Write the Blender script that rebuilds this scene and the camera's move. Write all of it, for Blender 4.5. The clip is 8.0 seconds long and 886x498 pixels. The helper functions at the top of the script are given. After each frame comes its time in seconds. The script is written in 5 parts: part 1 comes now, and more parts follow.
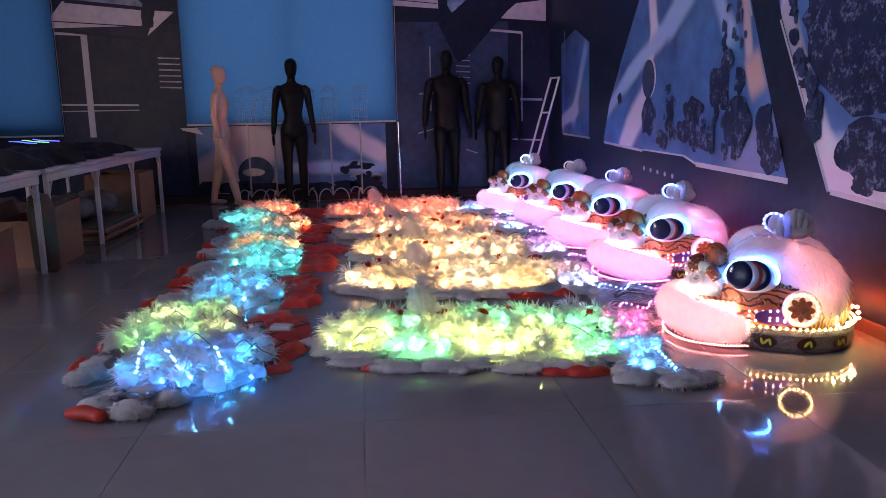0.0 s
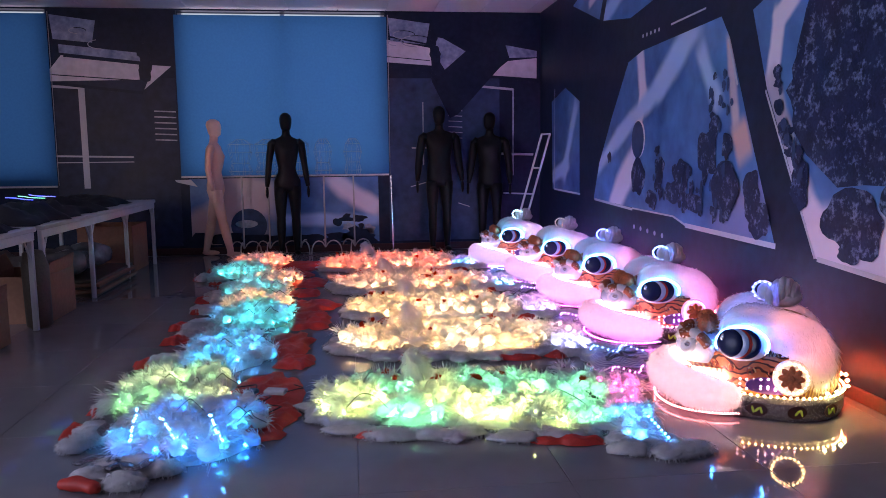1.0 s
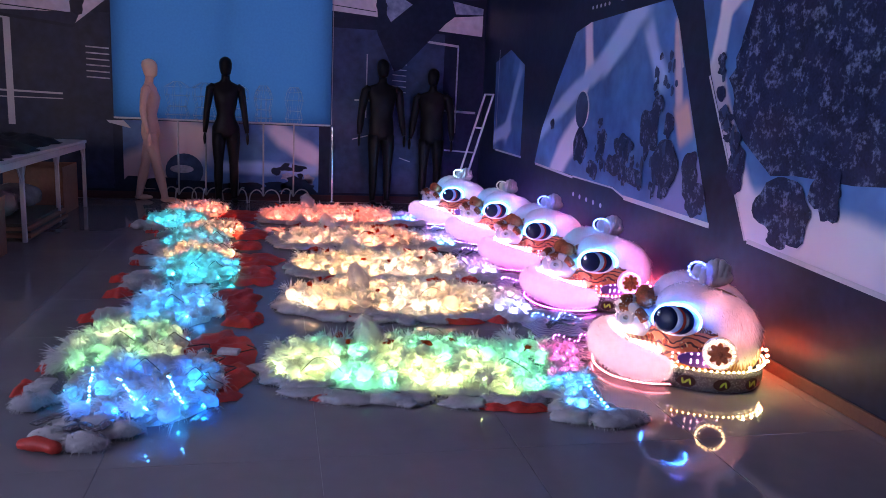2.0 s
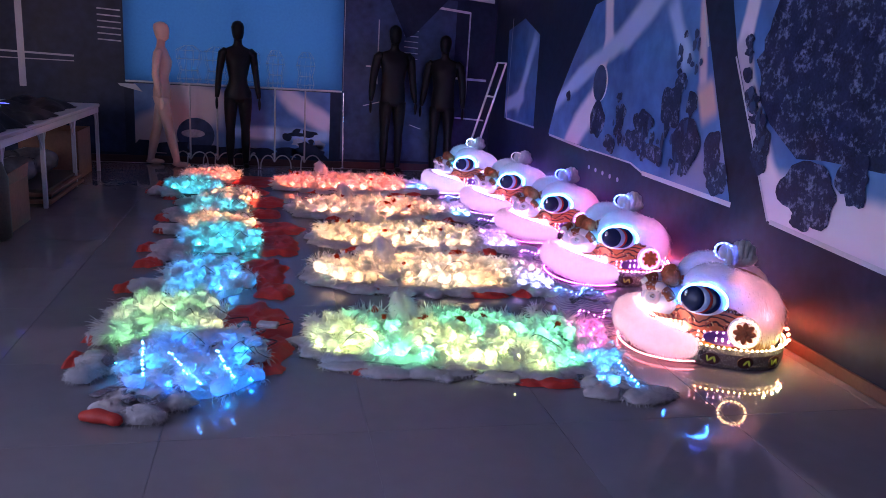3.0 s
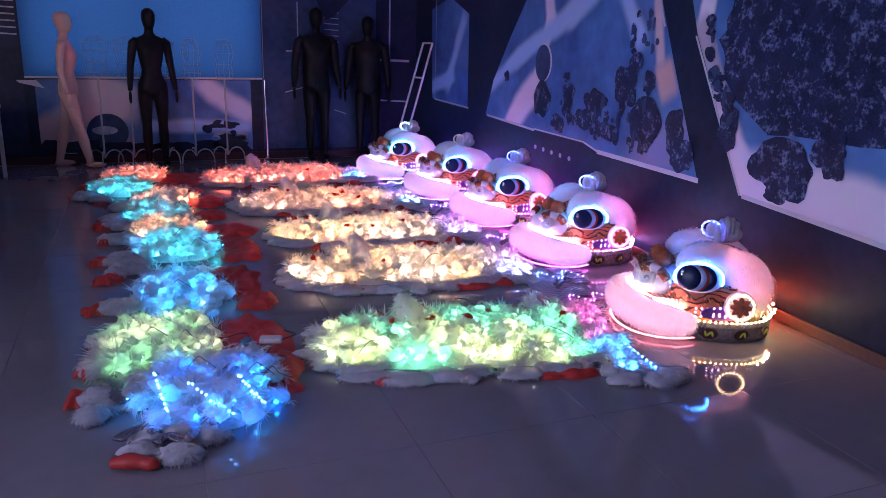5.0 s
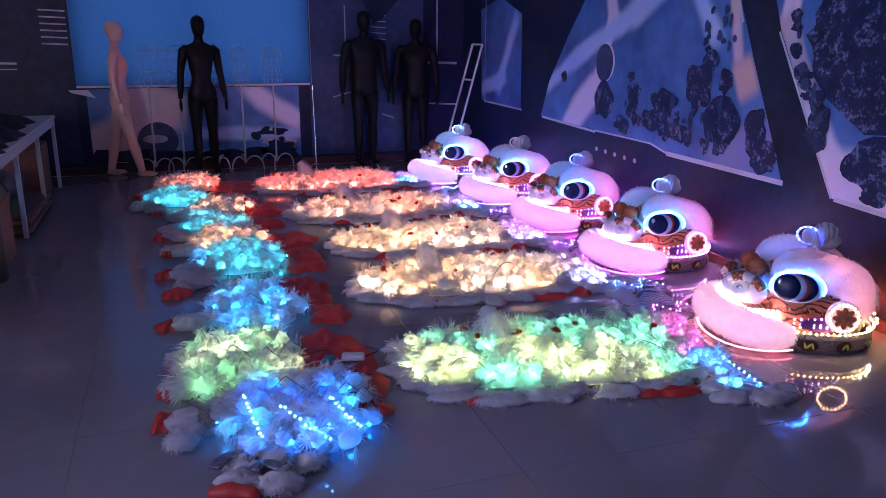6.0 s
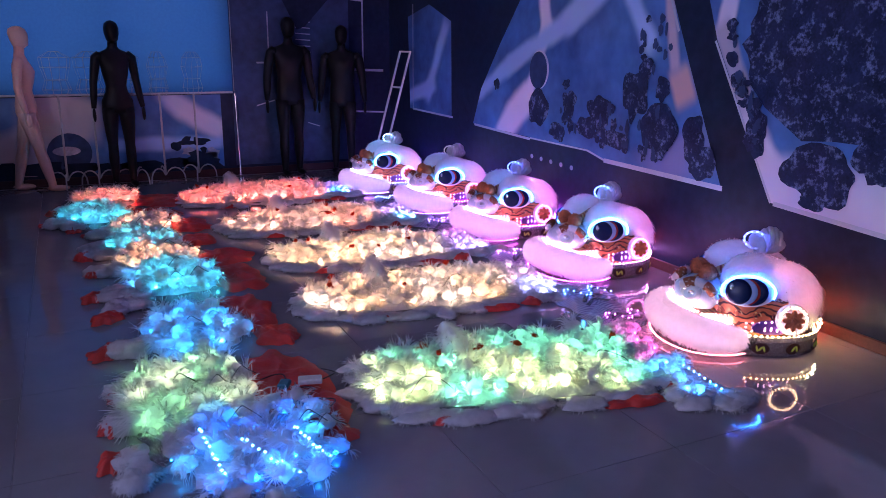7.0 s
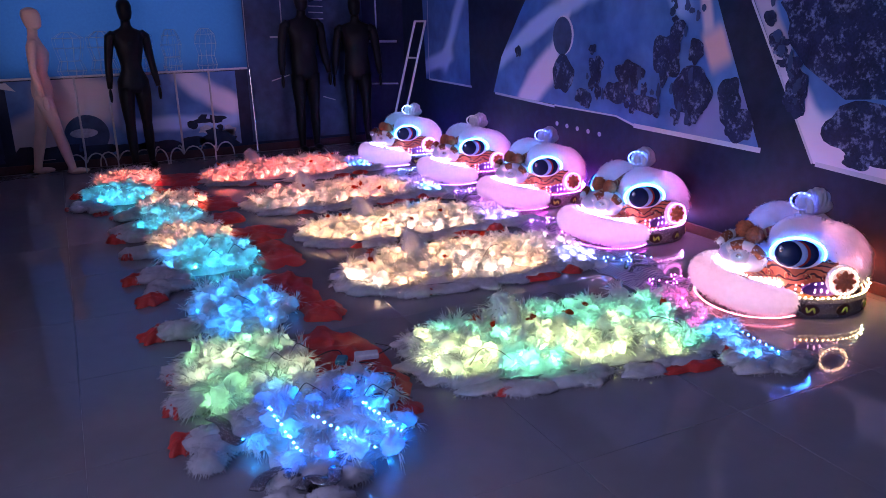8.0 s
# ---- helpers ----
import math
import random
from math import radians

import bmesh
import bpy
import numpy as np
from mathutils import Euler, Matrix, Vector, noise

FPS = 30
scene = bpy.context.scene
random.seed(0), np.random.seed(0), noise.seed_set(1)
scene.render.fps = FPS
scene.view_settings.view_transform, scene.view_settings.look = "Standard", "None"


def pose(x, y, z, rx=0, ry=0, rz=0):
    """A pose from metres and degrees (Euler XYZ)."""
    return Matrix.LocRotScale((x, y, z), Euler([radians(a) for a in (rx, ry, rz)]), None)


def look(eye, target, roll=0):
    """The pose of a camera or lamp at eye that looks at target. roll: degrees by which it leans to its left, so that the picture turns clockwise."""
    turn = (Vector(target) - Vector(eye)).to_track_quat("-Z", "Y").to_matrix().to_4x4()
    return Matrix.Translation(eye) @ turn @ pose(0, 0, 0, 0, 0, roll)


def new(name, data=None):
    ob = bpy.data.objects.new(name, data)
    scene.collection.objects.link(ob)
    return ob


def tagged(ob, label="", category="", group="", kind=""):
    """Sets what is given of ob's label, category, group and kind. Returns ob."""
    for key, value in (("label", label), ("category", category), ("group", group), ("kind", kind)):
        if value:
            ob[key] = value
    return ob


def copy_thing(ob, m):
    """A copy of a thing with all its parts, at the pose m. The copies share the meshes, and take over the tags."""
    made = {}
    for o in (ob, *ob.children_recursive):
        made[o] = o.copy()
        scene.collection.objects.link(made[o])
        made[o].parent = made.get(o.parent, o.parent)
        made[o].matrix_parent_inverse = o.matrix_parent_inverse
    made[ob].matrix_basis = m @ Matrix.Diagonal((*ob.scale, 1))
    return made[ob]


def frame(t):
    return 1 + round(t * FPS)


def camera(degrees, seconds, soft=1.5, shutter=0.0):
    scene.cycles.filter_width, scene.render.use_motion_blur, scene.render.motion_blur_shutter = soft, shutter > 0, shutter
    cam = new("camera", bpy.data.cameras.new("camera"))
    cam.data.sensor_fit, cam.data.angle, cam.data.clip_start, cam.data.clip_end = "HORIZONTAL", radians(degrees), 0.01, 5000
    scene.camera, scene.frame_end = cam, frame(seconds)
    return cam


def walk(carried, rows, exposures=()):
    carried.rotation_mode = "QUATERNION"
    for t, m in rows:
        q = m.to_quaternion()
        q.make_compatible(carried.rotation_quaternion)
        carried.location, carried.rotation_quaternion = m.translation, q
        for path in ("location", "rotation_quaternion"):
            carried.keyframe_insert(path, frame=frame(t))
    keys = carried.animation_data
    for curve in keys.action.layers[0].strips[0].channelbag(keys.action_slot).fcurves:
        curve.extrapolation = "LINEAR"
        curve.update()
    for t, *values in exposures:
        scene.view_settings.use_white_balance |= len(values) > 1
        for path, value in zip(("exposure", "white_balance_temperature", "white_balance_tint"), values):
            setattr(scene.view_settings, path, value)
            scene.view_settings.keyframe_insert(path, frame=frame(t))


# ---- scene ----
cam = camera(60.0, 8.0, 0.85)
PATH = [
    (0, (0.234, 0.063, 1.133), (0.438, 2.02, 0.772), -1.1),
    (0.5, (0.224, 0.048, 1.175), (0.448, 2.009, 0.855), -1.1),
    (1, (0.209, 0.036, 1.244), (0.443, 2.007, 0.997), -0.6),
    (1.5, (0.134, -0.002, 1.336), (0.459, 1.959, 1.117), 0.7),
    (2, (0.047, -0.027, 1.377), (0.469, 1.891, 0.995), 2.7),
    (2.2, (-0.024, -0.055, 1.395), (0.411, 1.847, 0.955), 3.2),
    (3.5, (-0.25, -0.035, 1.521), (0.191, 1.851, 1.026), 3.7),
    (4, (-0.36, 0.058, 1.571), (0.142, 1.919, 1.04), 2.4),
    (4.2, (-0.415, 0.078, 1.59), (0.136, 1.926, 1.058), 2.3),
    (5.3, (-0.797, 0.279, 1.548), (-0.072, 2.061, 0.999), 1.6),
    (5.5, (-0.833, 0.327, 1.549), (-0.154, 2.119, 0.978), 1.3),
    (6, (-0.921, 0.462, 1.567), (-0.282, 2.279, 1.03), 0.4),
    (6.5, (-0.955, 0.556, 1.574), (-0.235, 2.35, 1.061), 0.7),
    (7, (-1.062, 0.652, 1.573), (-0.219, 2.389, 1.053), 0.6),
    (7.5, (-1.178, 0.726, 1.572), (-0.34, 2.453, 1.011), -0.5),
    (8, (-1.263, 0.774, 1.573), (-0.433, 2.495, 0.98), -1.2),
]
walk(cam, [(t, look(eye, target, roll)) for t, eye, target, roll in PATH], [(0, 1.44, 6950, 38), (1.5, 1.42, 6150, 43), (3.5, 1.29, 5920, 50), (5.5, 1.19, 5700, 57), (8, 1.12, 5600, 60)])

# ---- light ----
world = bpy.data.worlds.new("world")
scene.world = world
world.use_nodes = True
wn = world.node_tree
sky = wn.nodes.new("ShaderNodeTexSky")
sky.sky_type, sky.sun_disc, sky.sun_elevation, sky.sun_rotation = "NISHITA", False, radians(8), radians(200)
wn.links.new(sky.outputs[0], wn.nodes["Background"].inputs[0])
wn.nodes["Background"].inputs[1].default_value = 0.05

BLIND_X = [(-4.95, -3.38), (-1.87, 0.68)]
for x0, x1 in BLIND_X:
    lamp = bpy.data.lights.new("window_daylight", "AREA")
    lamp.shape, lamp.size, lamp.size_y = "RECTANGLE", x1 - x0 - 0.06, 1.95
    lamp.energy, lamp.color = (2.0 if x0 < -3 else 3.4) * (x1 - x0), (0.80, 0.90, 1.0)
    ob = new("window_daylight", lamp)
    ob.matrix_world = look(((x0 + x1) / 2, 10.16, 2.02), ((x0 + x1) / 2, 9.0, 2.02))


# Cool fill lamp added at the unseen west side to brighten the east mural.
lamp = bpy.data.lights.new("added_west_fill", "AREA")
lamp.shape, lamp.size, lamp.size_y, lamp.energy, lamp.color = "RECTANGLE", 4.0, 1.6, 60.0, (0.66, 0.82, 1.0)
new("added_west_fill", lamp).matrix_world = look((-5.28, 1.4, 1.8), (0.0, 1.4, 1.8))


# ---- materials ----
def node(nt, kind, **values):
    n = nt.nodes.new(kind)
    for key, value in values.items():
        n.inputs[key].default_value = value
    return n


def make_mat(name, color, rough=0.6, metal=0.0, var=0.25, scale=3.0, fine=60.0, bump=0.25, dist=0.002, coat=0.0, second=None, sheen=0.0, spread=0.12, place="Object"):
    """A procedural surface: two scales of colour and gloss variation, and a fine relief."""
    m = bpy.data.materials.new(name)
    m.use_nodes = True
    nt = m.node_tree
    b = nt.nodes["Principled BSDF"]
    tc = nt.nodes.new("ShaderNodeTexCoord")
    big = node(nt, "ShaderNodeTexNoise", Scale=scale, Detail=4.0)
    small = node(nt, "ShaderNodeTexNoise", Scale=fine, Detail=3.0)
    where = nt.nodes.new("ShaderNodeNewGeometry").outputs["Position"] if place == "Position" else tc.outputs["Object"]
    nt.links.new(where, big.inputs["Vector"])
    nt.links.new(where, small.inputs["Vector"])
    mixf = nt.nodes.new("ShaderNodeMath")
    mixf.operation = "MULTIPLY_ADD"
    mixf.inputs[1].default_value = 0.45
    nt.links.new(small.outputs[0], mixf.inputs[0])
    half = nt.nodes.new("ShaderNodeMath")
    half.operation = "MULTIPLY"
    half.inputs[1].default_value = 0.55
    nt.links.new(big.outputs[0], half.inputs[0])
    nt.links.new(half.outputs[0], mixf.inputs[2])
    ramp = nt.nodes.new("ShaderNodeValToRGB")
    ramp.color_ramp.elements[0].position, ramp.color_ramp.elements[1].position = 0.3, 0.7
    other = second or [c * (1 - var) for c in color]
    ramp.color_ramp.elements[0].color = (*other, 1)
    ramp.color_ramp.elements[1].color = (*[min(1, c * (1 + var * 0.4)) for c in color], 1)
    nt.links.new(mixf.outputs[0], ramp.inputs[0])
    nt.links.new(ramp.outputs[0], b.inputs["Base Color"])
    rr = nt.nodes.new("ShaderNodeMapRange")
    rr.inputs[3].default_value, rr.inputs[4].default_value = max(0.02, rough - spread), min(1, rough + spread)
    nt.links.new(big.outputs[0], rr.inputs[0])
    nt.links.new(rr.outputs[0], b.inputs["Roughness"])
    b.inputs["Metallic"].default_value = metal
    b.inputs["Coat Weight"].default_value = coat
    b.inputs["Coat Roughness"].default_value = 0.08
    b.inputs["Sheen Weight"].default_value = sheen
    if bump:
        bp = node(nt, "ShaderNodeBump", Strength=bump, Distance=dist)
        nt.links.new(small.outputs[0], bp.inputs["Height"])
        nt.links.new(bp.outputs[0], b.inputs["Normal"])
    return m


def soft_mat(name, color, share=0.5, var=0.15):
    """Feathers, fur and thin cloth: light scatters back and passes through."""
    m = bpy.data.materials.new(name)
    m.use_nodes = True
    nt = m.node_tree
    nt.nodes.remove(nt.nodes["Principled BSDF"])
    out = nt.nodes["Material Output"]
    tc = nt.nodes.new("ShaderNodeTexCoord")
    nz = node(nt, "ShaderNodeTexNoise", Scale=35.0, Detail=3.0)
    nt.links.new(tc.outputs["Object"], nz.inputs["Vector"])
    ramp = nt.nodes.new("ShaderNodeValToRGB")
    ramp.color_ramp.elements[0].position, ramp.color_ramp.elements[1].position = 0.35, 0.65
    ramp.color_ramp.elements[0].color = (*[c * (1 - var) for c in color], 1)
    ramp.color_ramp.elements[1].color = (*color, 1)
    nt.links.new(nz.outputs[0], ramp.inputs[0])
    d, t, mx = nt.nodes.new("ShaderNodeBsdfDiffuse"), nt.nodes.new("ShaderNodeBsdfTranslucent"), nt.nodes.new("ShaderNodeMixShader")
    nt.links.new(ramp.outputs[0], d.inputs[0])
    nt.links.new(ramp.outputs[0], t.inputs[0])
    mx.inputs[0].default_value = share
    nt.links.new(d.outputs[0], mx.inputs[1])
    nt.links.new(t.outputs[0], mx.inputs[2])
    nt.links.new(mx.outputs[0], out.inputs[0])
    return m


GLOWS = {}


def glow(color, strength):
    """A lit LED."""
    key = (color, strength)
    if key not in GLOWS:
        m = bpy.data.materials.new("led")
        m.use_nodes = True
        b = m.node_tree.nodes["Principled BSDF"]
        b.inputs["Base Color"].default_value = (0.8, 0.8, 0.8, 1)
        b.inputs["Emission Color"].default_value = (*color, 1)
        b.inputs["Emission Strength"].default_value = strength
        GLOWS[key] = m
    return GLOWS[key]


def pattern_mat(name, ground, figure, scale, rough=0.45, metal=0.0, cut=0.5, kind="wave", distortion=6.0, way="X"):
    """Printed or woven cloth with a figure on a ground."""
    m = make_mat(name, ground, rough, metal)
    nt = m.node_tree
    b = nt.nodes["Principled BSDF"]
    tc = nt.nodes.new("ShaderNodeTexCoord")
    if kind == "wave":
        tex = node(nt, "ShaderNodeTexWave", Scale=scale, Distortion=distortion, Detail=2.0)
        tex.bands_direction = way
    else:
        tex = node(nt, "ShaderNodeTexVoronoi", Scale=scale)
    nt.links.new(tc.outputs["Object"], tex.inputs["Vector"])
    ramp = nt.nodes.new("ShaderNodeValToRGB")
    ramp.color_ramp.elements[0].position, ramp.color_ramp.elements[1].position = cut - 0.06, cut + 0.06
    ramp.color_ramp.elements[0].color, ramp.color_ramp.elements[1].color = (1, 1, 1, 1), (0, 0, 0, 1)
    nt.links.new(tex.outputs[1 if kind == "wave" else 0], ramp.inputs[0])
    mix = nt.nodes.new("ShaderNodeMix")
    mix.data_type = "RGBA"
    old = b.inputs["Base Color"].links[0].from_socket
    nt.links.new(ramp.outputs[0], mix.inputs[0])
    nt.links.new(old, mix.inputs[6])
    mix.inputs[7].default_value = (*figure, 1)
    nt.links.new(mix.outputs[2], b.inputs["Base Color"])
    return m


def space_print(name, streaks, axis=1):
    """Printed space view: deep blue clouds crossed by soft light streaks (y, z, y, z, half width, softness, colour)."""
    m = make_mat(name, (0.09, 0.25, 0.54), 0.4, var=0.3, scale=1.3, fine=5, bump=0.03, second=(0.02, 0.07, 0.21), place="Position")
    nt = m.node_tree
    b = nt.nodes["Principled BSDF"]
    geo = nt.nodes.new("ShaderNodeNewGeometry")
    warp = node(nt, "ShaderNodeTexNoise", Scale=2.5, Detail=4.0)
    nt.links.new(geo.outputs["Position"], warp.inputs["Vector"])
    col = b.inputs["Base Color"].links[0].from_socket
    for y0, z0, y1, z1, wide, soft, tone in streaks:
        d = math.hypot(y1 - y0, z1 - z0)
        ty, tz = (y1 - y0) / d, (z1 - z0) / d

        def along(vy, vz, off):
            dot = nt.nodes.new("ShaderNodeVectorMath")
            dot.operation = "DOT_PRODUCT"
            nt.links.new(geo.outputs["Position"], dot.inputs[0])
            dot.inputs[1].default_value = (vy, 0, vz) if axis == 0 else (0, vy, vz)
            sub = nt.nodes.new("ShaderNodeMath")
            sub.operation = "SUBTRACT"
            nt.links.new(dot.outputs["Value"], sub.inputs[0])
            sub.inputs[1].default_value = off
            ab = nt.nodes.new("ShaderNodeMath")
            ab.operation = "ABSOLUTE"
            nt.links.new(sub.outputs[0], ab.inputs[0])
            add = nt.nodes.new("ShaderNodeMath")
            add.operation = "MULTIPLY_ADD"
            nt.links.new(warp.outputs[0], add.inputs[0])
            add.inputs[1].default_value = soft * 1.2
            nt.links.new(ab.outputs[0], add.inputs[2])
            return add.outputs[0]
        cross = along(-tz, ty, -tz * y0 + ty * z0)
        length = along(ty, tz, ty * (y0 + y1) / 2 + tz * (z0 + z1) / 2)
        masks = []
        for value, reach, fall in ((cross, wide, soft), (length, d / 2, soft * 2)):
            mr = nt.nodes.new("ShaderNodeMapRange")
            mr.interpolation_type = "SMOOTHSTEP"
            nt.links.new(value, mr.inputs[0])
            mr.inputs[1].default_value, mr.inputs[2].default_value = reach + soft * 0.6, reach + soft * 0.6 + fall
            mr.inputs[3].default_value, mr.inputs[4].default_value = 1.0, 0.0
            masks.append(mr.outputs[0])
        mul = nt.nodes.new("ShaderNodeMath")
        mul.operation = "MULTIPLY"
        nt.links.new(masks[0], mul.inputs[0])
        nt.links.new(masks[1], mul.inputs[1])
        mix = nt.nodes.new("ShaderNodeMix")
        mix.data_type = "RGBA"
        nt.links.new(mul.outputs[0], mix.inputs[0])
        nt.links.new(col, mix.inputs[6])
        mix.inputs[7].default_value = (*tone, 1)
        col = mix.outputs[2]
    nt.links.new(col, b.inputs["Base Color"])
    return m


def rock_print(name, scale):
    """Printed rock: dark slate with clusters of pale flecks."""
    m = make_mat(name, (0.022, 0.033, 0.082), 0.4, var=0.6, scale=scale * 0.6, fine=scale * 4, bump=0.03, place="Position")
    nt = m.node_tree
    b = nt.nodes["Principled BSDF"]
    geo = nt.nodes.new("ShaderNodeNewGeometry")
    fine = node(nt, "ShaderNodeTexNoise", Scale=scale * 3.0, Detail=5.0, Roughness=0.65)
    broad = node(nt, "ShaderNodeTexNoise", Scale=scale * 0.9, Detail=2.0)
    nt.links.new(geo.outputs["Position"], fine.inputs["Vector"])
    nt.links.new(geo.outputs["Position"], broad.inputs["Vector"])
    mul = nt.nodes.new("ShaderNodeMath")
    mul.operation = "MULTIPLY"
    nt.links.new(fine.outputs[0], mul.inputs[0])
    nt.links.new(broad.outputs[0], mul.inputs[1])
    ramp = nt.nodes.new("ShaderNodeValToRGB")
    ramp.color_ramp.elements[0].position, ramp.color_ramp.elements[1].position = 0.27, 0.40
    nt.links.new(mul.outputs[0], ramp.inputs[0])
    mix = nt.nodes.new("ShaderNodeMix")
    mix.data_type = "RGBA"
    nt.links.new(ramp.outputs[0], mix.inputs[0])
    nt.links.new(b.inputs["Base Color"].links[0].from_socket, mix.inputs[6])
    mix.inputs[7].default_value = (0.17, 0.22, 0.36, 1)
    nt.links.new(mix.outputs[2], b.inputs["Base Color"])
    return m


TILE = make_mat("polished_tile", (0.235, 0.218, 0.23), 0.07, var=0.10, scale=1.3, fine=9, bump=0.015, dist=0.001, spread=0.03, place="Position")
GROUT = make_mat("tile_joint", (0.36, 0.34, 0.35), 0.5)
CEIL = make_mat("ceiling_board", (0.72, 0.70, 0.70), 0.7, var=0.1)
PLAIN = make_mat("plain_wall_paint", (0.30, 0.32, 0.38), 0.7, var=0.1)
PRINT_DARK = make_mat("mural_dark_print", (0.015, 0.026, 0.056), 0.45, var=0.5, scale=1.6, fine=14, bump=0.05)
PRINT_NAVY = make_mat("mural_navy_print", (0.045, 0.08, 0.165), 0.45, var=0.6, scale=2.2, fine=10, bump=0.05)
PRINT_PALE = make_mat("mural_pale_print", (0.76, 0.70, 0.78), 0.4, var=0.25, scale=3, fine=12, bump=0.04)
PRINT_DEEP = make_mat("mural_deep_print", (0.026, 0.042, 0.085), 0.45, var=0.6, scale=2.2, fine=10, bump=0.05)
PRINT_HAZE = make_mat("mural_hazy_print", (0.36, 0.42, 0.56), 0.4, var=0.6, scale=5, fine=16, bump=0.04, second=(0.09, 0.13, 0.25))
PRINT_LINE = make_mat("mural_white_line", (0.55, 0.56, 0.62), 0.4, var=0.15)
PRINT_ROCK = rock_print("mural_rock_print", 16.0)
LILAC, ICE = (0.74, 0.67, 0.78), (0.36, 0.54, 0.80)
WARM = (0.50, 0.44, 0.52)
SPACE_A = space_print("mural_planet_view", [(7.1, 0.72, 6.66, 1.12, 0.09, 0.10, LILAC), (6.66, 1.1, 6.40, 1.72, 0.05, 0.06, LILAC), (6.40, 1.7, 6.50, 2.12, 0.05, 0.06, LILAC), (7.55, 1.10, 6.91, 1.42, 0.03, 0.09, ICE),
                                            (6.95, 1.40, 5.99, 1.78, 0.04, 0.09, ICE), (6.05, 1.76, 5.48, 2.12, 0.06, 0.10, ICE), (5.30, 1.90, 5.08, 1.60, 0.03, 0.09, ICE), (4.92, 1.95, 4.80, 1.45, 0.02, 0.05, (0.60, 0.46, 0.50)), (4.74, 1.36, 4.68, 1.24, 0.07, 0.06, (0.66, 0.42, 0.38)), (4.9, 0.72, 4.42, 0.95, 0.10, 0.14, (0.20, 0.24, 0.46))])
SPACE_B = space_print("mural_rock_field_view", [(4.05, 2.20, 4.33, 2.0, 0.045, 0.04, LILAC), (4.33, 2.02, 4.38, 1.66, 0.045, 0.04, LILAC), (4.38, 1.66, 4.08, 1.10, 0.04, 0.05, WARM), (4.12, 1.1, 3.80, 0.72, 0.07, 0.08, LILAC), (3.9, 0.74, 2.2, 0.62, 0.17, 0.12, LILAC)])
SPACE_C = space_print("mural_far_view", [(9.3, 0.95, 8.7, 1.1, 0.03, 0.08, ICE), (8.8, 1.05, 8.4, 1.7, 0.03, 0.10, ICE)])
SPACE_D = space_print("mural_upper_view", [(7.4, 2.55, 6.4, 2.85, 0.03, 0.08, ICE), (7.9, 2.75, 7.5, 2.85, 0.02, 0.05, LILAC)])
LAND = space_print("mural_landscape_view", [(-1.75, 0.25, -1.15, 0.45, 0.22, 0.16, (0.62, 0.50, 0.52)), (-1.35, 0.8, -0.9, 0.7, 0.16, 0.14, (0.62, 0.50, 0.52)), (0.0, 0.92, 0.5, 0.55, 0.05, 0.12, LILAC), (-0.6, 0.42, 0.5, 0.40, 0.03, 0.08, ICE)], 0)
PRINT_STEEL = make_mat("mural_steel_print", (0.46, 0.48, 0.58), 0.4, var=0.5, scale=6, fine=30, bump=0.04)
for m in (PRINT_DARK, PRINT_NAVY, PRINT_DEEP, PRINT_HAZE, PRINT_ROCK):
    m.node_tree.nodes["Principled BSDF"].inputs["Specular IOR Level"].default_value = 0.2
BLIND = soft_mat("blue_blind_cloth", (0.040, 0.17, 0.36), 0.36, 0.08)
WHITE_PAINT = make_mat("white_painted_steel", (0.70, 0.68, 0.67), 0.4, var=0.15)
TABLE_TOP = make_mat("table_laminate", (0.62, 0.60, 0.58), 0.35, var=0.12)
BLACK_CLOTH = make_mat("black_cloth", (0.012, 0.012, 0.014), 0.8, var=0.4)
CARDBOARD = make_mat("cardboard", (0.36, 0.18, 0.11), 0.8, var=0.25, fine=30)
BROWN_BAG = make_mat("brown_wrapped_roll", (0.12, 0.09, 0.06), 0.5, var=0.4)
PLASTIC = make_mat("clear_plastic_wrap", (0.28, 0.26, 0.25), 0.25, var=0.4, fine=12, bump=0.8, dist=0.01)
MAN_BLACK = make_mat("black_mannequin_plastic", (0.007, 0.0065, 0.0065), 0.5, var=0.2, bump=0.05)
MAN_BLACK.node_tree.nodes["Principled BSDF"].inputs["Specular IOR Level"].default_value = 0.2
MAN_PALE = make_mat("flesh_mannequin_plastic", (0.80, 0.50, 0.38), 0.5, var=0.1, bump=0.05)
WIRE = make_mat("white_wire", (0.48, 0.46, 0.46), 0.4)
CHROME = make_mat("bright_metal", (0.75, 0.75, 0.78), 0.2, metal=1.0)
FEATHER = soft_mat("white_feather", (0.90, 0.89, 0.88), 0.62, 0.06)
FUR = soft_mat("white_fur", (0.92, 0.90, 0.91), 0.5, 0.05)
GREY_FUR = soft_mat("white_plush", (0.80, 0.78, 0.79), 0.4, 0.12)
RED_SOFT = soft_mat("red_feather", (0.78, 0.10, 0.03), 0.4, 0.3)
RED_CLOTH = make_mat("red_satin", (0.68, 0.048, 0.026), 0.5, var=0.35, scale=6, fine=220, bump=0.4)
VIOLET_CLOTH = make_mat("violet_satin", (0.20, 0.07, 0.34), 0.4, var=0.3)
SEQUIN = pattern_mat("silver_sequins", (0.16, 0.15, 0.17), (0.75, 0.75, 0.8), 160.0, 0.3, 0.6, cut=0.3, kind="cell")
BROCADE = pattern_mat("red_gold_brocade", (0.42, 0.06, 0.04), (0.70, 0.42, 0.18), 14.0, 0.4, cut=0.45)
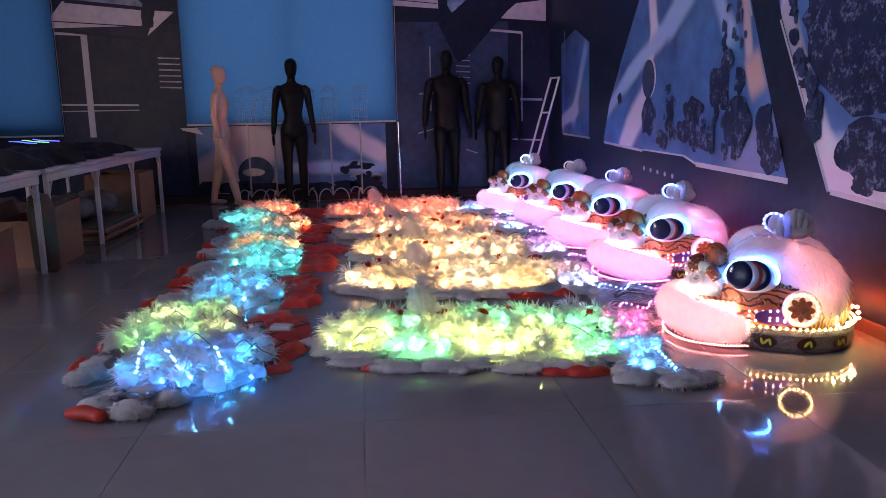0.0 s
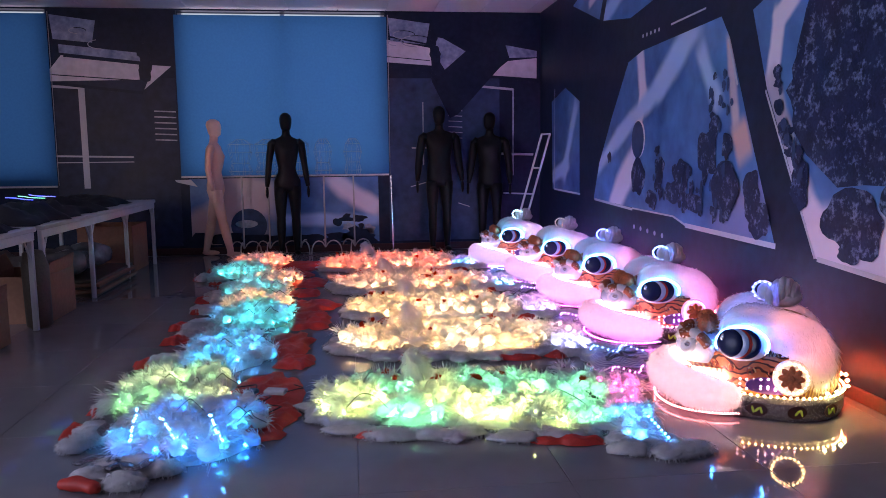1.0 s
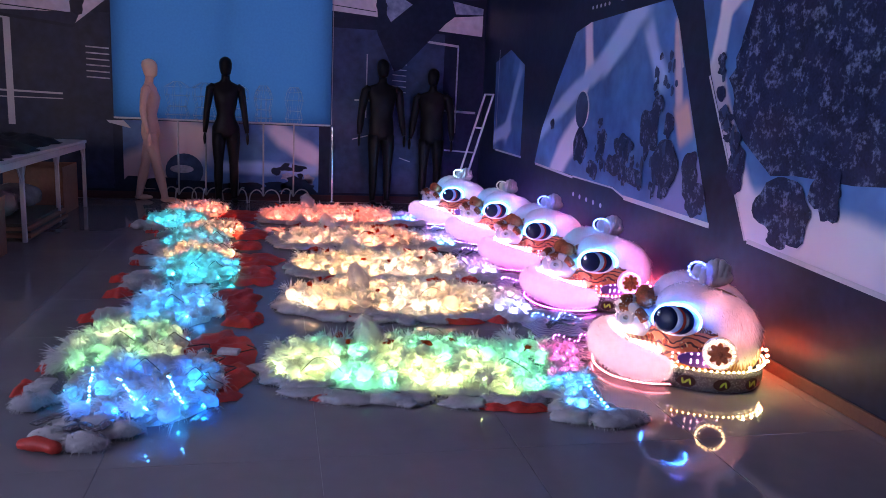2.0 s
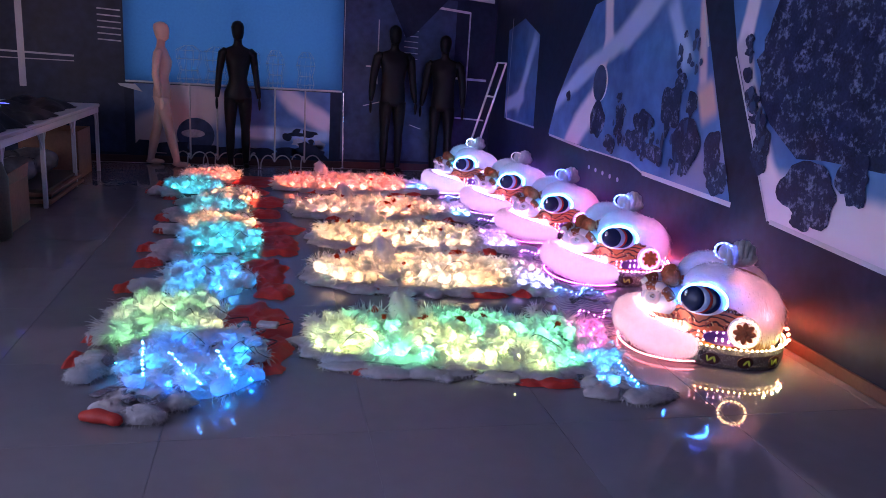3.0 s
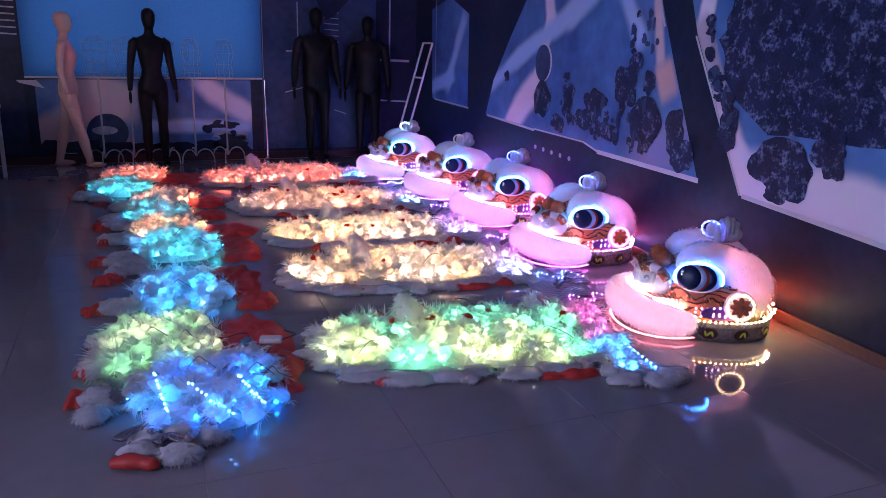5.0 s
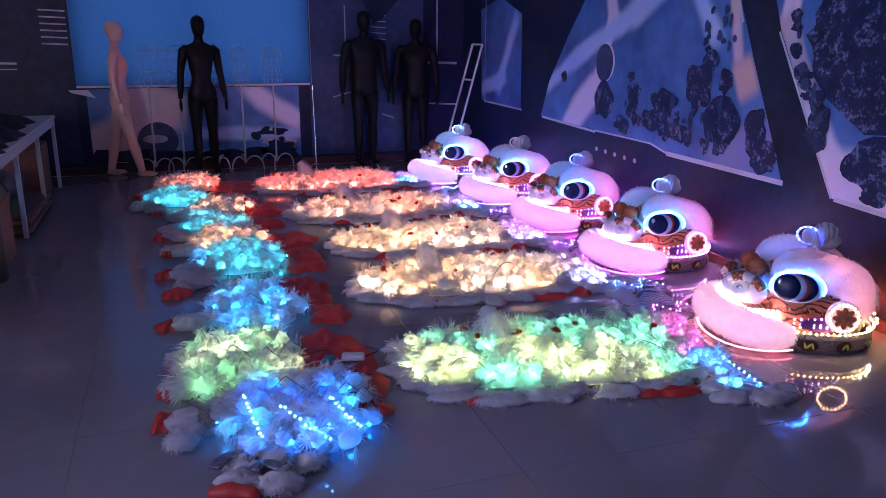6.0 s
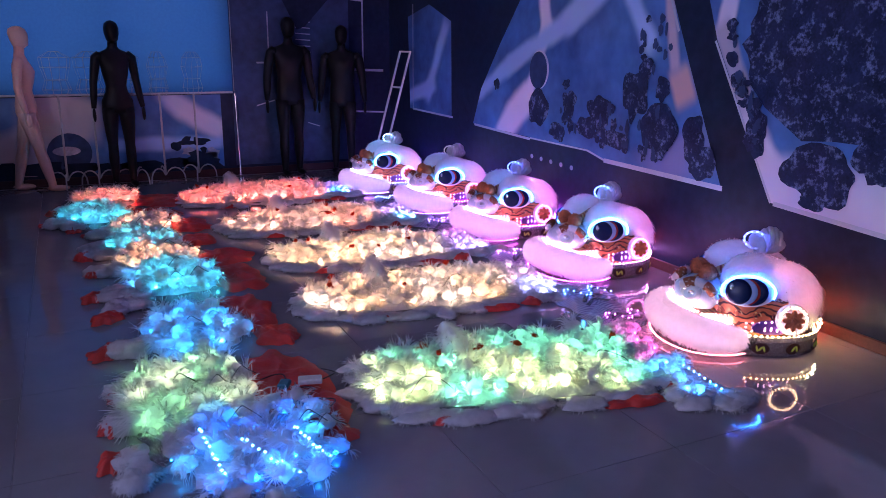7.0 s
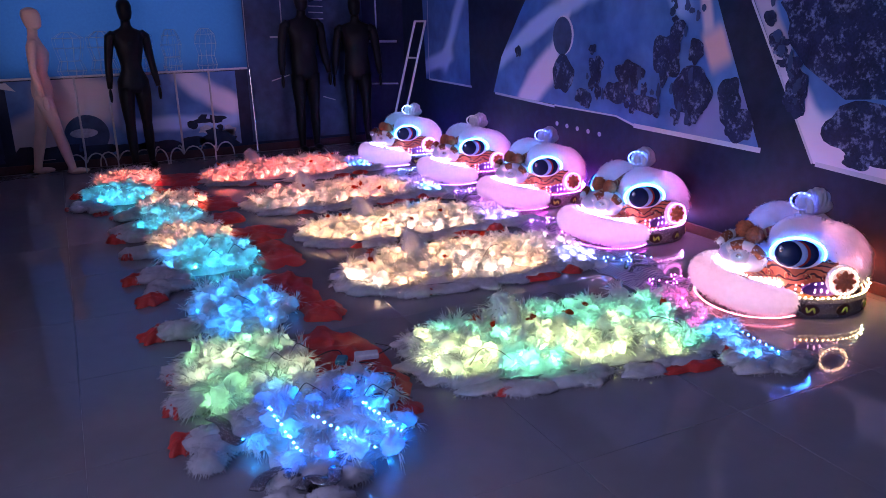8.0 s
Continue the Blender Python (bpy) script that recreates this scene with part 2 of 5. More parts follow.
SCROLL = pattern_mat("scroll_painted_cloth", (0.66, 0.17, 0.06), (0.07, 0.012, 0.01), 9.0, 0.4, cut=0.24, distortion=14.0, way="Z")
PLEAT = pattern_mat("lilac_pleated_cloth", (0.62, 0.56, 0.68), (0.26, 0.20, 0.36), 16.0, 0.5, cut=0.35, distortion=1.5, way="Y")
BACK_CLOTH = pattern_mat("dark_gold_back_cloth", (0.16, 0.05, 0.03), (0.42, 0.26, 0.10), 20.0, 0.5, cut=0.4)
POMPOM = make_mat("rust_pompom", (0.66, 0.17, 0.06), 0.8, var=0.5, scale=30, fine=90, bump=1.0, dist=0.006)
BROWN_FUR = soft_mat("brown_fur", (0.36, 0.13, 0.07), 0.2, 0.3)
EYE_WHITE = make_mat("eye_white_gloss", (0.74, 0.78, 0.88), 0.15, var=0.05, bump=0)
EYE_NAVY = make_mat("eye_navy_gloss", (0.008, 0.016, 0.07), 0.3, var=0.2, bump=0)
EYE_NAVY.node_tree.nodes["Principled BSDF"].inputs["Specular IOR Level"].default_value = 0.25
EYE_BLUE = make_mat("eye_pale_blue", (0.42, 0.55, 0.85), 0.2, var=0.1, bump=0)
EYE_RED = make_mat("eye_red", (0.50, 0.05, 0.04), 0.2, var=0.1, bump=0)
LIME = make_mat("lime_lettering", (0.55, 0.75, 0.08), 0.5)
MAROON = make_mat("dark_maroon_patch", (0.05, 0.012, 0.015), 0.5)
SKIRT = make_mat("brown_skirting", (0.13, 0.06, 0.045), 0.45, var=0.3)
WIRE_DARK = make_mat("dark_cable", (0.02, 0.018, 0.018), 0.5)
TEAL_BOX = make_mat("teal_battery_case", (0.03, 0.20, 0.26), 0.4)
POUCH = make_mat("white_pouch_cloth", (0.62, 0.62, 0.64), 0.7)


# ---- mesh helpers ----
class Shape:
    """Collects faces for one mesh."""

    def __init__(self):
        self.v, self.f, self.n = [], [], {}

    def add(self, verts, faces):
        n = len(self.v)
        self.v.extend(tuple(p) for p in verts)
        self.f.extend(tuple(i + n for i in face) for face in faces)
        return self

    def box(self, x0, x1, y0, y1, z0, z1, c=0.0, m=None):
        """A box with chamfered edges."""
        c = min(c, (x1 - x0) * 0.4, (y1 - y0) * 0.4, (z1 - z0) * 0.4)
        if c <= 0:
            p = [(x, y, z) for x in (x0, x1) for y in (y0, y1) for z in (z0, z1)]
            faces = [(0, 1, 3, 2), (4, 6, 7, 5), (0, 4, 5, 1), (2, 3, 7, 6), (0, 2, 6, 4), (1, 5, 7, 3)]
        else:
            bm = bmesh.new()
            for x, sx in ((x0, 1), (x1, -1)):
                for y, sy in ((y0, 1), (y1, -1)):
                    for z, sz in ((z0, 1), (z1, -1)):
                        bm.verts.new((x, y + sy * c, z + sz * c))
                        bm.verts.new((x + sx * c, y, z + sz * c))
                        bm.verts.new((x + sx * c, y + sy * c, z))
            bmesh.ops.convex_hull(bm, input=bm.verts)
            bm.verts.index_update()
            p, faces = [v.co.copy() for v in bm.verts], [[v.index for v in f.verts] for f in bm.faces]
            bm.free()
        if m is not None:
            p = [m @ Vector(q) for q in p]
        return self.add(p, faces)

    def tube(self, pts, radius, seg=8, closed=False, flat=1.0):
        """A round rod along points; radius is one number or one a point."""
        pts = [Vector(p) for p in pts]
        n = len(pts)
        rs = radius if isinstance(radius, (list, tuple)) else [radius] * n
        verts, faces, side = [], [], None
        for i in range(n):
            a = pts[(i - 1) % n] if (closed or i) else pts[0]
            b = pts[(i + 1) % n] if (closed or i < n - 1) else pts[-1]
            d = (b - a).normalized()
            if side is None:
                side = d.cross(Vector((0, 0, 1)) if abs(d.z) < 0.9 else Vector((1, 0, 0))).normalized()
            side = (side - d * side.dot(d)).normalized()
            up = d.cross(side)
            for k in range(seg):
                w = 2 * math.pi * k / seg
                verts.append(pts[i] + side * math.cos(w) * rs[i] + up * math.sin(w) * rs[i] * flat)
        last = n if closed else n - 1
        for i in range(last):
            for k in range(seg):
                a, b = i * seg + k, i * seg + (k + 1) % seg
                c, d = ((i + 1) % n) * seg + (k + 1) % seg, ((i + 1) % n) * seg + k
                faces.append((a, b, c, d))
        if not closed:
            faces.append(tuple(reversed(range(seg))))
            faces.append(tuple(range((n - 1) * seg, n * seg)))
        return self.add(verts, faces)

    def ball(self, c, r, u=12, w=8, m=None, rough=0.0):
        """An ellipsoid, uneven by the share rough."""
        r = r if isinstance(r, (list, tuple)) else (r, r, r)
        verts, faces = [(0, 0, -r[2])], []
        for i in range(1, w):
            a = math.pi * i / w
            for k in range(u):
                b = 2 * math.pi * k / u
                verts.append((math.sin(a) * math.cos(b) * r[0], math.sin(a) * math.sin(b) * r[1], -math.cos(a) * r[2]))
        verts.append((0, 0, r[2]))
        for k in range(u):
            faces.append((0, 1 + (k + 1) % u, 1 + k))
            faces.append((len(verts) - 1, 1 + (w - 2) * u + k, 1 + (w - 2) * u + (k + 1) % u))
        for i in range(w - 2):
            for k in range(u):
                a, b = 1 + i * u + k, 1 + i * u + (k + 1) % u
                faces.append((a, b, b + u, a + u))
        out = []
        for p in verts:
            q = Vector(p)
            if rough:
                q *= 1 + rough * noise.noise((q + Vector(c)) * (2.2 / max(r)))
            if m is not None:
                q = m @ q
            out.append(q + Vector(c))
        return self.add(out, faces)

    def bead(self, c, r):
        """A small eight-sided bead."""
        x, y, z = c
        return self.add([(x + r, y, z), (x - r, y, z), (x, y + r, z), (x, y - r, z), (x, y, z + r), (x, y, z - r)],
                        [(0, 2, 4), (2, 1, 4), (1, 3, 4), (3, 0, 4), (2, 0, 5), (1, 2, 5), (3, 1, 5), (0, 3, 5)])

    def disc(self, c, normal, tangent, ru, rv, thick, seg=24, bulge=0.0):
        """A flat lens: an elliptic disc with thickness and a bulging face."""
        n = Vector(normal).normalized()
        t = Vector(tangent)
        t = (t - n * t.dot(n)).normalized()
        b = n.cross(t)
        c = Vector(c)
        rings = [(1.0, 0.0), (1.0, thick), (0.72, thick + bulge * 0.6), (0.36, thick + bulge * 0.92)]
        verts, faces = [], []
        for s, h in rings:
            for k in range(seg):
                w = 2 * math.pi * k / seg
                verts.append(c + t * ru * s * math.cos(w) + b * rv * s * math.sin(w) + n * h)
        verts.append(c + n * (thick + bulge))
        for i in range(len(rings) - 1):
            for k in range(seg):
                a, d = i * seg + k, i * seg + (k + 1) % seg
                faces.append((a, d, d + seg, a + seg))
        base = (len(rings) - 1) * seg
        for k in range(seg):
            faces.append((base + k, base + (k + 1) % seg, len(verts) - 1))
        faces.append(tuple(reversed(range(seg))))
        return self.add(verts, faces)

    def slab(self, pts, axis, at, thick):
        """A flat piece with the outline pts in the two other axes, from at to at + thick along the axis."""
        def put(p, h):
            return (h, p[0], p[1]) if axis == "x" else (p[0], h, p[1]) if axis == "y" else (p[0], p[1], h)
        n = len(pts)
        verts = [put(p, at) for p in pts] + [put(p, at + thick) for p in pts]
        faces = [tuple(range(n)), tuple(reversed(range(n, 2 * n)))]
        faces += [(i, (i + 1) % n, n + (i + 1) % n, n + i) for i in range(n)]
        return self.add(verts, faces)

    def blade(self, root, way, length, width, droop, nrm=None):
        """One feather barb or lock of hair: a narrow bent strip with a pointed end."""
        d = Vector(way).normalized()
        twist = Vector((random.uniform(-1, 1), random.uniform(-1, 1), random.uniform(-0.3, 1)))
        s = d.cross(twist if nrm is None else nrm + twist * 0.35).normalized() * width * 0.5
        a = Vector(root)
        b = a + d * length * 0.5 - Vector((0, 0, droop * 0.25 * length))
        e = a + d * length - Vector((0, 0, droop * length))
        if nrm is not None:
            for q in range(5):
                self.n[len(self.v) + q] = nrm
        return self.add([a - s * 0.6, a + s * 0.6, b + s, b - s, e], [(0, 1, 2, 3), (3, 2, 4)])

    def mesh(self, name, material, smooth=True):
        me = bpy.data.meshes.new(name)
        me.from_pydata(self.v, [], self.f)
        me.materials.append(material)
        if smooth or self.n:
            me.polygons.foreach_set("use_smooth", [True] * len(me.polygons))
        me.update()
        if self.n:
            given = [self.n[i] if i in self.n else v.normal for i, v in enumerate(me.vertices)]
            me.normals_split_custom_set_from_vertices([tuple(n) for n in given])
        return me


def part(name, shape, material, parent=None, label="", smooth=False):
    ob = new(name, shape.mesh(name, material, smooth))
    ob.parent = parent
    if label:
        tagged(ob, label)
    return ob


def thing(name, label, category, m=None, group="", kind=""):
    ob = new(name)
    ob.empty_display_size = 0.1
    if m is not None:
        ob.matrix_world = m
    return tagged(ob, label, category, group, kind)


def rnd(a, b):
    return random.uniform(a, b)


# ---- the room ----
EAST, WEST, NORTH, SOUTH, TOP = 2.69, -5.2, 10.0, -2.0, 3.03

floor = tagged(part("floor", Shape().box(WEST - 0.2, EAST + 0.2, SOUTH - 0.2, NORTH + 0.2, -0.12, -0.004), GROUT), "grey polished floor tiles with thin dark joints", "floor", kind="structure")
ceil_shape = Shape().box(WEST - 0.2, EAST + 0.2, SOUTH - 0.2, NORTH + 0.2, TOP + 0.012, TOP + 0.12)
for i in range(14):
    for j in range(11):
        x0, y0 = -5.3 + i * 0.6, -2.05 + j * 1.2
        x1, y1 = min(x0 + 0.594, EAST), min(y0 + 1.194, NORTH)
        if x1 - x0 > 0.05 and y1 - y0 > 0.05:
            ceil_shape.box(x0, x1, y0, y1, TOP, TOP + 0.014, 0.003)
tagged(part("ceiling", ceil_shape, CEIL), "white ceiling boards with narrow joints", "ceiling", kind="structure")

wn_shape = Shape()
xs = [WEST - 0.2, BLIND_X[0][0], BLIND_X[0][1], BLIND_X[1][0], BLIND_X[1][1], EAST + 0.2]
for i in range(5):
    if i in (1, 3):
        wn_shape.box(xs[i], xs[i + 1], NORTH, NORTH + 0.2, 0, 1.0)
        wn_shape.box(xs[i], xs[i + 1], NORTH, NORTH + 0.2, 3.012, TOP + 0.1)
    else:
        wn_shape.box(xs[i], xs[i + 1], NORTH, NORTH + 0.2, 0, TOP + 0.1)
wall_north = tagged(part("wall_north", wn_shape, PRINT_DARK), "wall papered with a dark spaceship interior mural", "wall", kind="structure")
wall_east = tagged(part("wall_east", Shape().box(EAST, EAST + 0.2, SOUTH, NORTH, 0, TOP + 0.1), PRINT_DARK), "wall papered with a dark space window mural", "wall", kind="structure")
# West wall is unseen; its opening is made up for the added fill lamp.
tagged(part("wall_west", Shape().box(WEST - 0.2, WEST, SOUTH, -0.6, 0, TOP + 0.1).box(WEST - 0.2, WEST, 3.4, NORTH, 0, TOP + 0.1).box(WEST - 0.2, WEST, -0.6, 3.4, 0, 1.0).box(WEST - 0.2, WEST, -0.6, 3.4, 2.6, TOP + 0.1), PLAIN), "plain grey painted wall", "wall", kind="structure")
tagged(part("wall_south", Shape().box(WEST - 0.2, EAST + 0.2, SOUTH - 0.2, SOUTH, 0, TOP + 0.1), PLAIN), "plain grey painted wall", "wall", kind="structure")
tagged(part("baseboard_north", Shape().box(WEST, EAST, NORTH - 0.015, NORTH - 0.002, 0, 0.09, 0.004), MAROON), "low dark baseboard", "baseboard", kind="structure")
tagged(part("baseboard_east", Shape().box(EAST - 0.018, EAST - 0.002, SOUTH, NORTH - 0.02, 0, 0.07, 0.004), SKIRT), "low reddish brown baseboard", "baseboard", kind="structure")

# ---- windows and blinds ----
for i, (x0, x1) in enumerate(BLIND_X):
    win = thing("window_%d" % (i + 1), "window behind a lowered blue roller blind", "window", kind="structure")
    fr = Shape()
    for a, b in ((x0, x0 + 0.05), ((x0 + x1) / 2 - 0.025, (x0 + x1) / 2 + 0.025), (x1 - 0.05, x1)):
        fr.box(a, b, NORTH + 0.10, NORTH + 0.14, 1.0, 3.0, 0.004)
    fr.box(x0, x1, NORTH + 0.10, NORTH + 0.14, 1.0, 1.05, 0.004)
    part("window_frame", fr, WHITE_PAINT, win)
    blind = thing("roller_blind", "plain blue roller blind pulled all the way down", "blind", group="blue roller blinds")
    cloth = Shape()
    n = 24
    bx0, bx1, bot = x0 - 0.02, x1 + 0.02, 0.995 if i else 0.90
    vs, fs = [], []
    for k in range(n + 1):
        for j in range(13):
            x, z = bx0 + (bx1 - bx0) * k / n, bot + (2.955 - bot) * j / 12
            vs.append((x, NORTH - 0.03 + 0.004 * math.sin(k * 1.1 + j * 0.3), z))
    for k in range(n):
        for j in range(12):
            a = k * 13 + j
            fs.append((a, a + 13, a + 14, a + 1))
    cloth.add(vs, fs)
    part("cloth", cloth, BLIND, blind, smooth=True)
    part("bottom_bar", Shape().box(bx0, bx1, NORTH - 0.042, NORTH - 0.018, bot - 0.022, bot, 0.005), WHITE_PAINT, blind, "thin white bottom bar")
    part("side_cord", Shape().tube([(bx1 + 0.015, NORTH - 0.03, 2.98), (bx1 + 0.016, NORTH - 0.03, 2.0), (bx1 + 0.014, NORTH - 0.03, bot)], 0.004, 5), WIRE, blind)
tagged(part("cord_pole", Shape().tube([(0.735, 9.95, 0.012), (0.725, 9.97, 0.97)], 0.011, 8).ball((0.735, 9.95, 0.015), (0.03, 0.03, 0.015)), CHROME), "thin bright metal rod standing against the wall", "rod")

# ---- printed mural, north wall: layered flat print ----
LAYER = 0.0016


def print_on(side, pts, mat, level, name="mural_print"):
    at = (EAST if side == "east" else NORTH) - LAYER * level - 0.0008
    return part(name, Shape().slab(pts, "x" if side == "east" else "y", at, 0.0008), mat, wall_east if side == "east" else wall_north)


def ring_pts(cx, cz, rx, rz, n=24, rough=0.0, seed=0.0):
    out = []
    for k in range(n):
        w = 2 * math.pi * k / n
        s = 1 + rough * noise.noise(Vector((math.cos(w) * 1.7 + seed, math.sin(w) * 1.7, seed * 0.7)))
        out.append((cx + math.cos(w) * rx * s, cz + math.sin(w) * rz * s))
    return out


def bar(side, a, b, wide, mat, level):
    ax, az, bx, bz = *a, *b
    d = math.hypot(bx - ax, bz - az)
    nx, nz = -(bz - az) / d * wide / 2, (bx - ax) / d * wide / 2
    print_on(side, [(ax + nx, az + nz), (bx + nx, bz + nz), (bx - nx, bz - nz), (ax - nx, az - nz)], mat, level)


# ship's interior, repeated on both sides of the wide blind
for s in (-3.36, 0.70):
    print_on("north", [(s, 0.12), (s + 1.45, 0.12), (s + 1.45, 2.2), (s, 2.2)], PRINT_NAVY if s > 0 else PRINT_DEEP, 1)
    print_on("north", [(s + 0.02, 2.95), (s + 0.55, 2.88), (s + 0.50, 2.62), (s + 0.05, 2.66)], PRINT_HAZE, 2)
print_on("north", [(-3.39, 2.28), (-3.23, 2.47), (-2.33, 2.36), (-2.33, 2.18), (-3.40, 2.16)], PRINT_PALE, 2)
print_on("north", [(-2.24, 2.36), (-1.95, 2.34), (-2.28, 2.06), (-2.22, 2.2)], PRINT_PALE, 2)
print_on("north", [(-3.25, 2.60), (-2.31, 2.50), (-2.31, 2.40), (-3.25, 2.50)], PRINT_HAZE, 3)
print_on("north", [(0.70, 2.68), (1.25, 2.58), (1.27, 2.36), (0.70, 2.40)], PRINT_PALE, 2)
print_on("north", [(1.30, 2.72), (1.42, 2.70), (1.71, 2.54), (1.44, 2.31), (1.38, 2.4)], PRINT_HAZE, 2)
print_on("north", [(2.03, 2.24), (2.26, 2.42), (2.64, 2.46), (2.64, 2.20)], PRINT_PALE, 2)
print_on("north", [(2.23, 2.62), (2.64, 2.55), (2.64, 2.47), (2.28, 2.46)], PRINT_HAZE, 2)
# dark cables, blobs and railings over the pale panels
for cx in (-2.27, 1.32):
    print_on("north", ring_pts(cx, 2.50, 0.07, 0.09, 20, 0.5, cx), PRINT_DARK, 4)
    print_on("north", ring_pts(cx + 0.01, 2.30, 0.075, 0.13, 20, 0.6, cx + 4), PRINT_DARK, 5)
    print_on("north", ring_pts(cx - 0.02, 2.72, 0.05, 0.12, 20, 0.5, cx + 9), PRINT_DARK, 6)
for x0, z0, x1, z1, w in ((-3.36, 2.14, -2.3, 2.02, 0.035), (-3.36, 2.24, -2.35, 2.17, 0.012), (-3.2, 2.46, -2.33, 2.37, 0.02), (0.70, 2.36, 1.4, 2.25, 0.03), (0.70, 2.47, 1.25, 2.42, 0.010), (0.70, 2.72, 1.25, 2.62, 0.02), (2.05, 2.22, 2.64, 2.16, 0.025)):
    bar("north", (x0, z0), (x1, z1), w, PRINT_DARK, 6.5)
for cx, cz, r in ((-3.02, 2.76, 0.10), (-2.75, 2.60, 0.16), (0.92, 2.74, 0.14), (1.08, 2.66, 0.2), (0.82, 2.64, 0.1)):
    for a, b in ((0, 7), (5, 12)):
        pts = ring_pts(cx, cz, r, r * 0.35, 16)
        for q in range(a, b):
            bar("north", pts[q], pts[q + 1], 0.010, PRINT_STEEL if a else PRINT_DARK, 7.2 + 0.35 * (q % 2))
for x, z0, z1, w in ((-3.02, 0.86, 2.08, 0.075), (2.33, 0.95, 2.07, 0.02), (1.15, 1.1, 1.9, 0.015)):
    bar("north", (x, z0), (x, z1), w, PRINT_LINE if w > 0.03 else PRINT_STEEL, 3)
for a, b, w in (((-3.36, 1.26), (-2.45, 1.24), 0.022), ((-3.36, 1.18), (-2.45, 1.18), 0.012), ((1.87, 2.10), (2.33, 2.06), 0.03), ((1.95, 1.24), (2.6, 1.22), 0.03), ((1.0, 1.32), (1.2, 1.32), 0.02),
                ((0.98, 0.82), (1.2, 0.88), 0.012), ((1.6, 0.6), (1.75, 0.55), 0.01), ((2.2, 0.72), (2.6, 0.70), 0.02), ((-3.36, 2.1), (-3.0, 2.08), 0.03)):
    bar("north", a, b, w, PRINT_LINE, 4)
for k in range(6):
    bar("north", (-2.18, 1.80 - 0.07 * k), (-1.92, 1.79 - 0.07 * k), 0.016, PRINT_STEEL, 4)
    bar("north", (1.48, 1.80 - 0.07 * k), (1.66, 1.79 - 0.07 * k), 0.012, PRINT_STEEL, 4)
print_on("north", [(1.76, 2.57), (2.23, 2.42), (1.60, 1.74), (1.50, 1.70), (1.27, 2.16)], PRINT_DARK, 5)
print_on("north", [(-1.98, 0.95), (-1.78, 0.95), (-1.70, 0.86), (-1.95, 0.92)], PRINT_LINE, 5)
# landscape under the wide blind
print_on("north", [(-1.80, 0.12), (0.56, 0.12), (0.56, 0.96), (-1.80, 0.96)], LAND, 1)
print_on("north", ring_pts(-1.09, 0.36, 0.225, 0.215), PRINT_NAVY, 4)
print_on("north", ring_pts(-1.12, 0.38, 0.14, 0.05), PRINT_STEEL, 5)
for k in range(7):
    x = -1.7 + 0.34 * k
    print_on("north", ring_pts(x, 0.17, 0.2, rnd(0.05, 0.1), 14, 0.7, k), PRINT_DARK, 6)
for k in range(9):
    x, z = rnd(0.02, 0.48), rnd(0.2, 0.45)
    print_on("north", ring_pts(x, z, rnd(0.03, 0.1), rnd(0.02, 0.06), 12, 0.8, k + 20), PRINT_STEEL if k % 3 == 0 else PRINT_DARK, 3 + k % 3)

# ---- printed mural, east wall ----
print_on("east", [(9.33, 0.80), (8.20, 0.79), (8.24, 1.79), (8.80, 1.98), (9.40, 1.86)], SPACE_C, 1)
WIN1 = [(7.70, 0.77), (6.59, 0.75), (5.72, 0.75), (5.52, 0.70), (4.28, 0.69), (4.66, 1.45), (4.91, 1.97), (5.04, 2.13), (6.44, 2.09), (6.77, 2.03), (7.20, 1.55), (7.54, 1.13)]
print_on("east", WIN1, SPACE_A, 1)
print_on("east", ring_pts(6.48, 1.35, 0.15, 0.165), PRINT_PALE, 4)
print_on("east", ring_pts(6.495, 1.345, 0.14, 0.16), PRINT_NAVY, 5)
WIN2 = [(3.87, 0.66), (1.0, 0.52), (1.0, 2.3), (4.03, 2.18), (4.37, 2.18), (4.63, 2.10), (4.43, 1.60)]
print_on("east", WIN2, SPACE_B, 1)
mass = [(4.20 + 0.06 * noise.noise(Vector((k * 0.9, 0, 0))) - 0.02 * abs(k - 4), 1.34 + 0.06 * k) for k in range(14)]
mass += [(1.2, 2.24), (1.2, 1.1)] + [(1.4 + 0.21 * k, 1.07 + 0.09 * noise.noise(Vector((k * 1.3, 5, 0)))) for k in range(12)] + [(4.0, 1.22)]
print_on("east", mass, PRINT_ROCK, 3)
# the larger printed rocks: place along the wall, height, half width, half height
rocks = [(6.48, 1.03, 0.17, 0.15), (7.22, 1.19, 0.05, 0.05), (5.18, 1.20, 0.13, 0.17), (4.89, 1.27, 0.07, 0.08), (4.90, 1.00, 0.19, 0.16), (4.55, 0.98, 0.10, 0.13), (4.47, 0.83, 0.13, 0.11), (5.60, 1.06, 0.14, 0.14),
         (6.0, 1.10, 0.09, 0.11), (5.74, 0.93, 0.12, 0.09), (5.08, 1.41, 0.06, 0.08), (5.38, 0.87, 0.15, 0.07), (6.15, 0.85, 0.12, 0.08),
         (3.56, 0.88, 0.25, 0.17), (3.25, 1.01, 0.12, 0.13), (4.04, 1.05, 0.09, 0.13), (3.59, 0.72, 0.09, 0.045), (2.6, 0.9, 0.2, 0.18), (2.0, 1.0, 0.25, 0.2)]
for i in range(34):
    rocks.append((rnd(4.75, 6.2), 0.80 + abs(random.gauss(0.0, 0.22)), rnd(0.015, 0.06), rnd(0.015, 0.06)))
for i in range(14):
    rocks.append((4.95 + rnd(-0.12, 0.2), rnd(1.36, 1.8), rnd(0.015, 0.035), rnd(0.02, 0.045)))
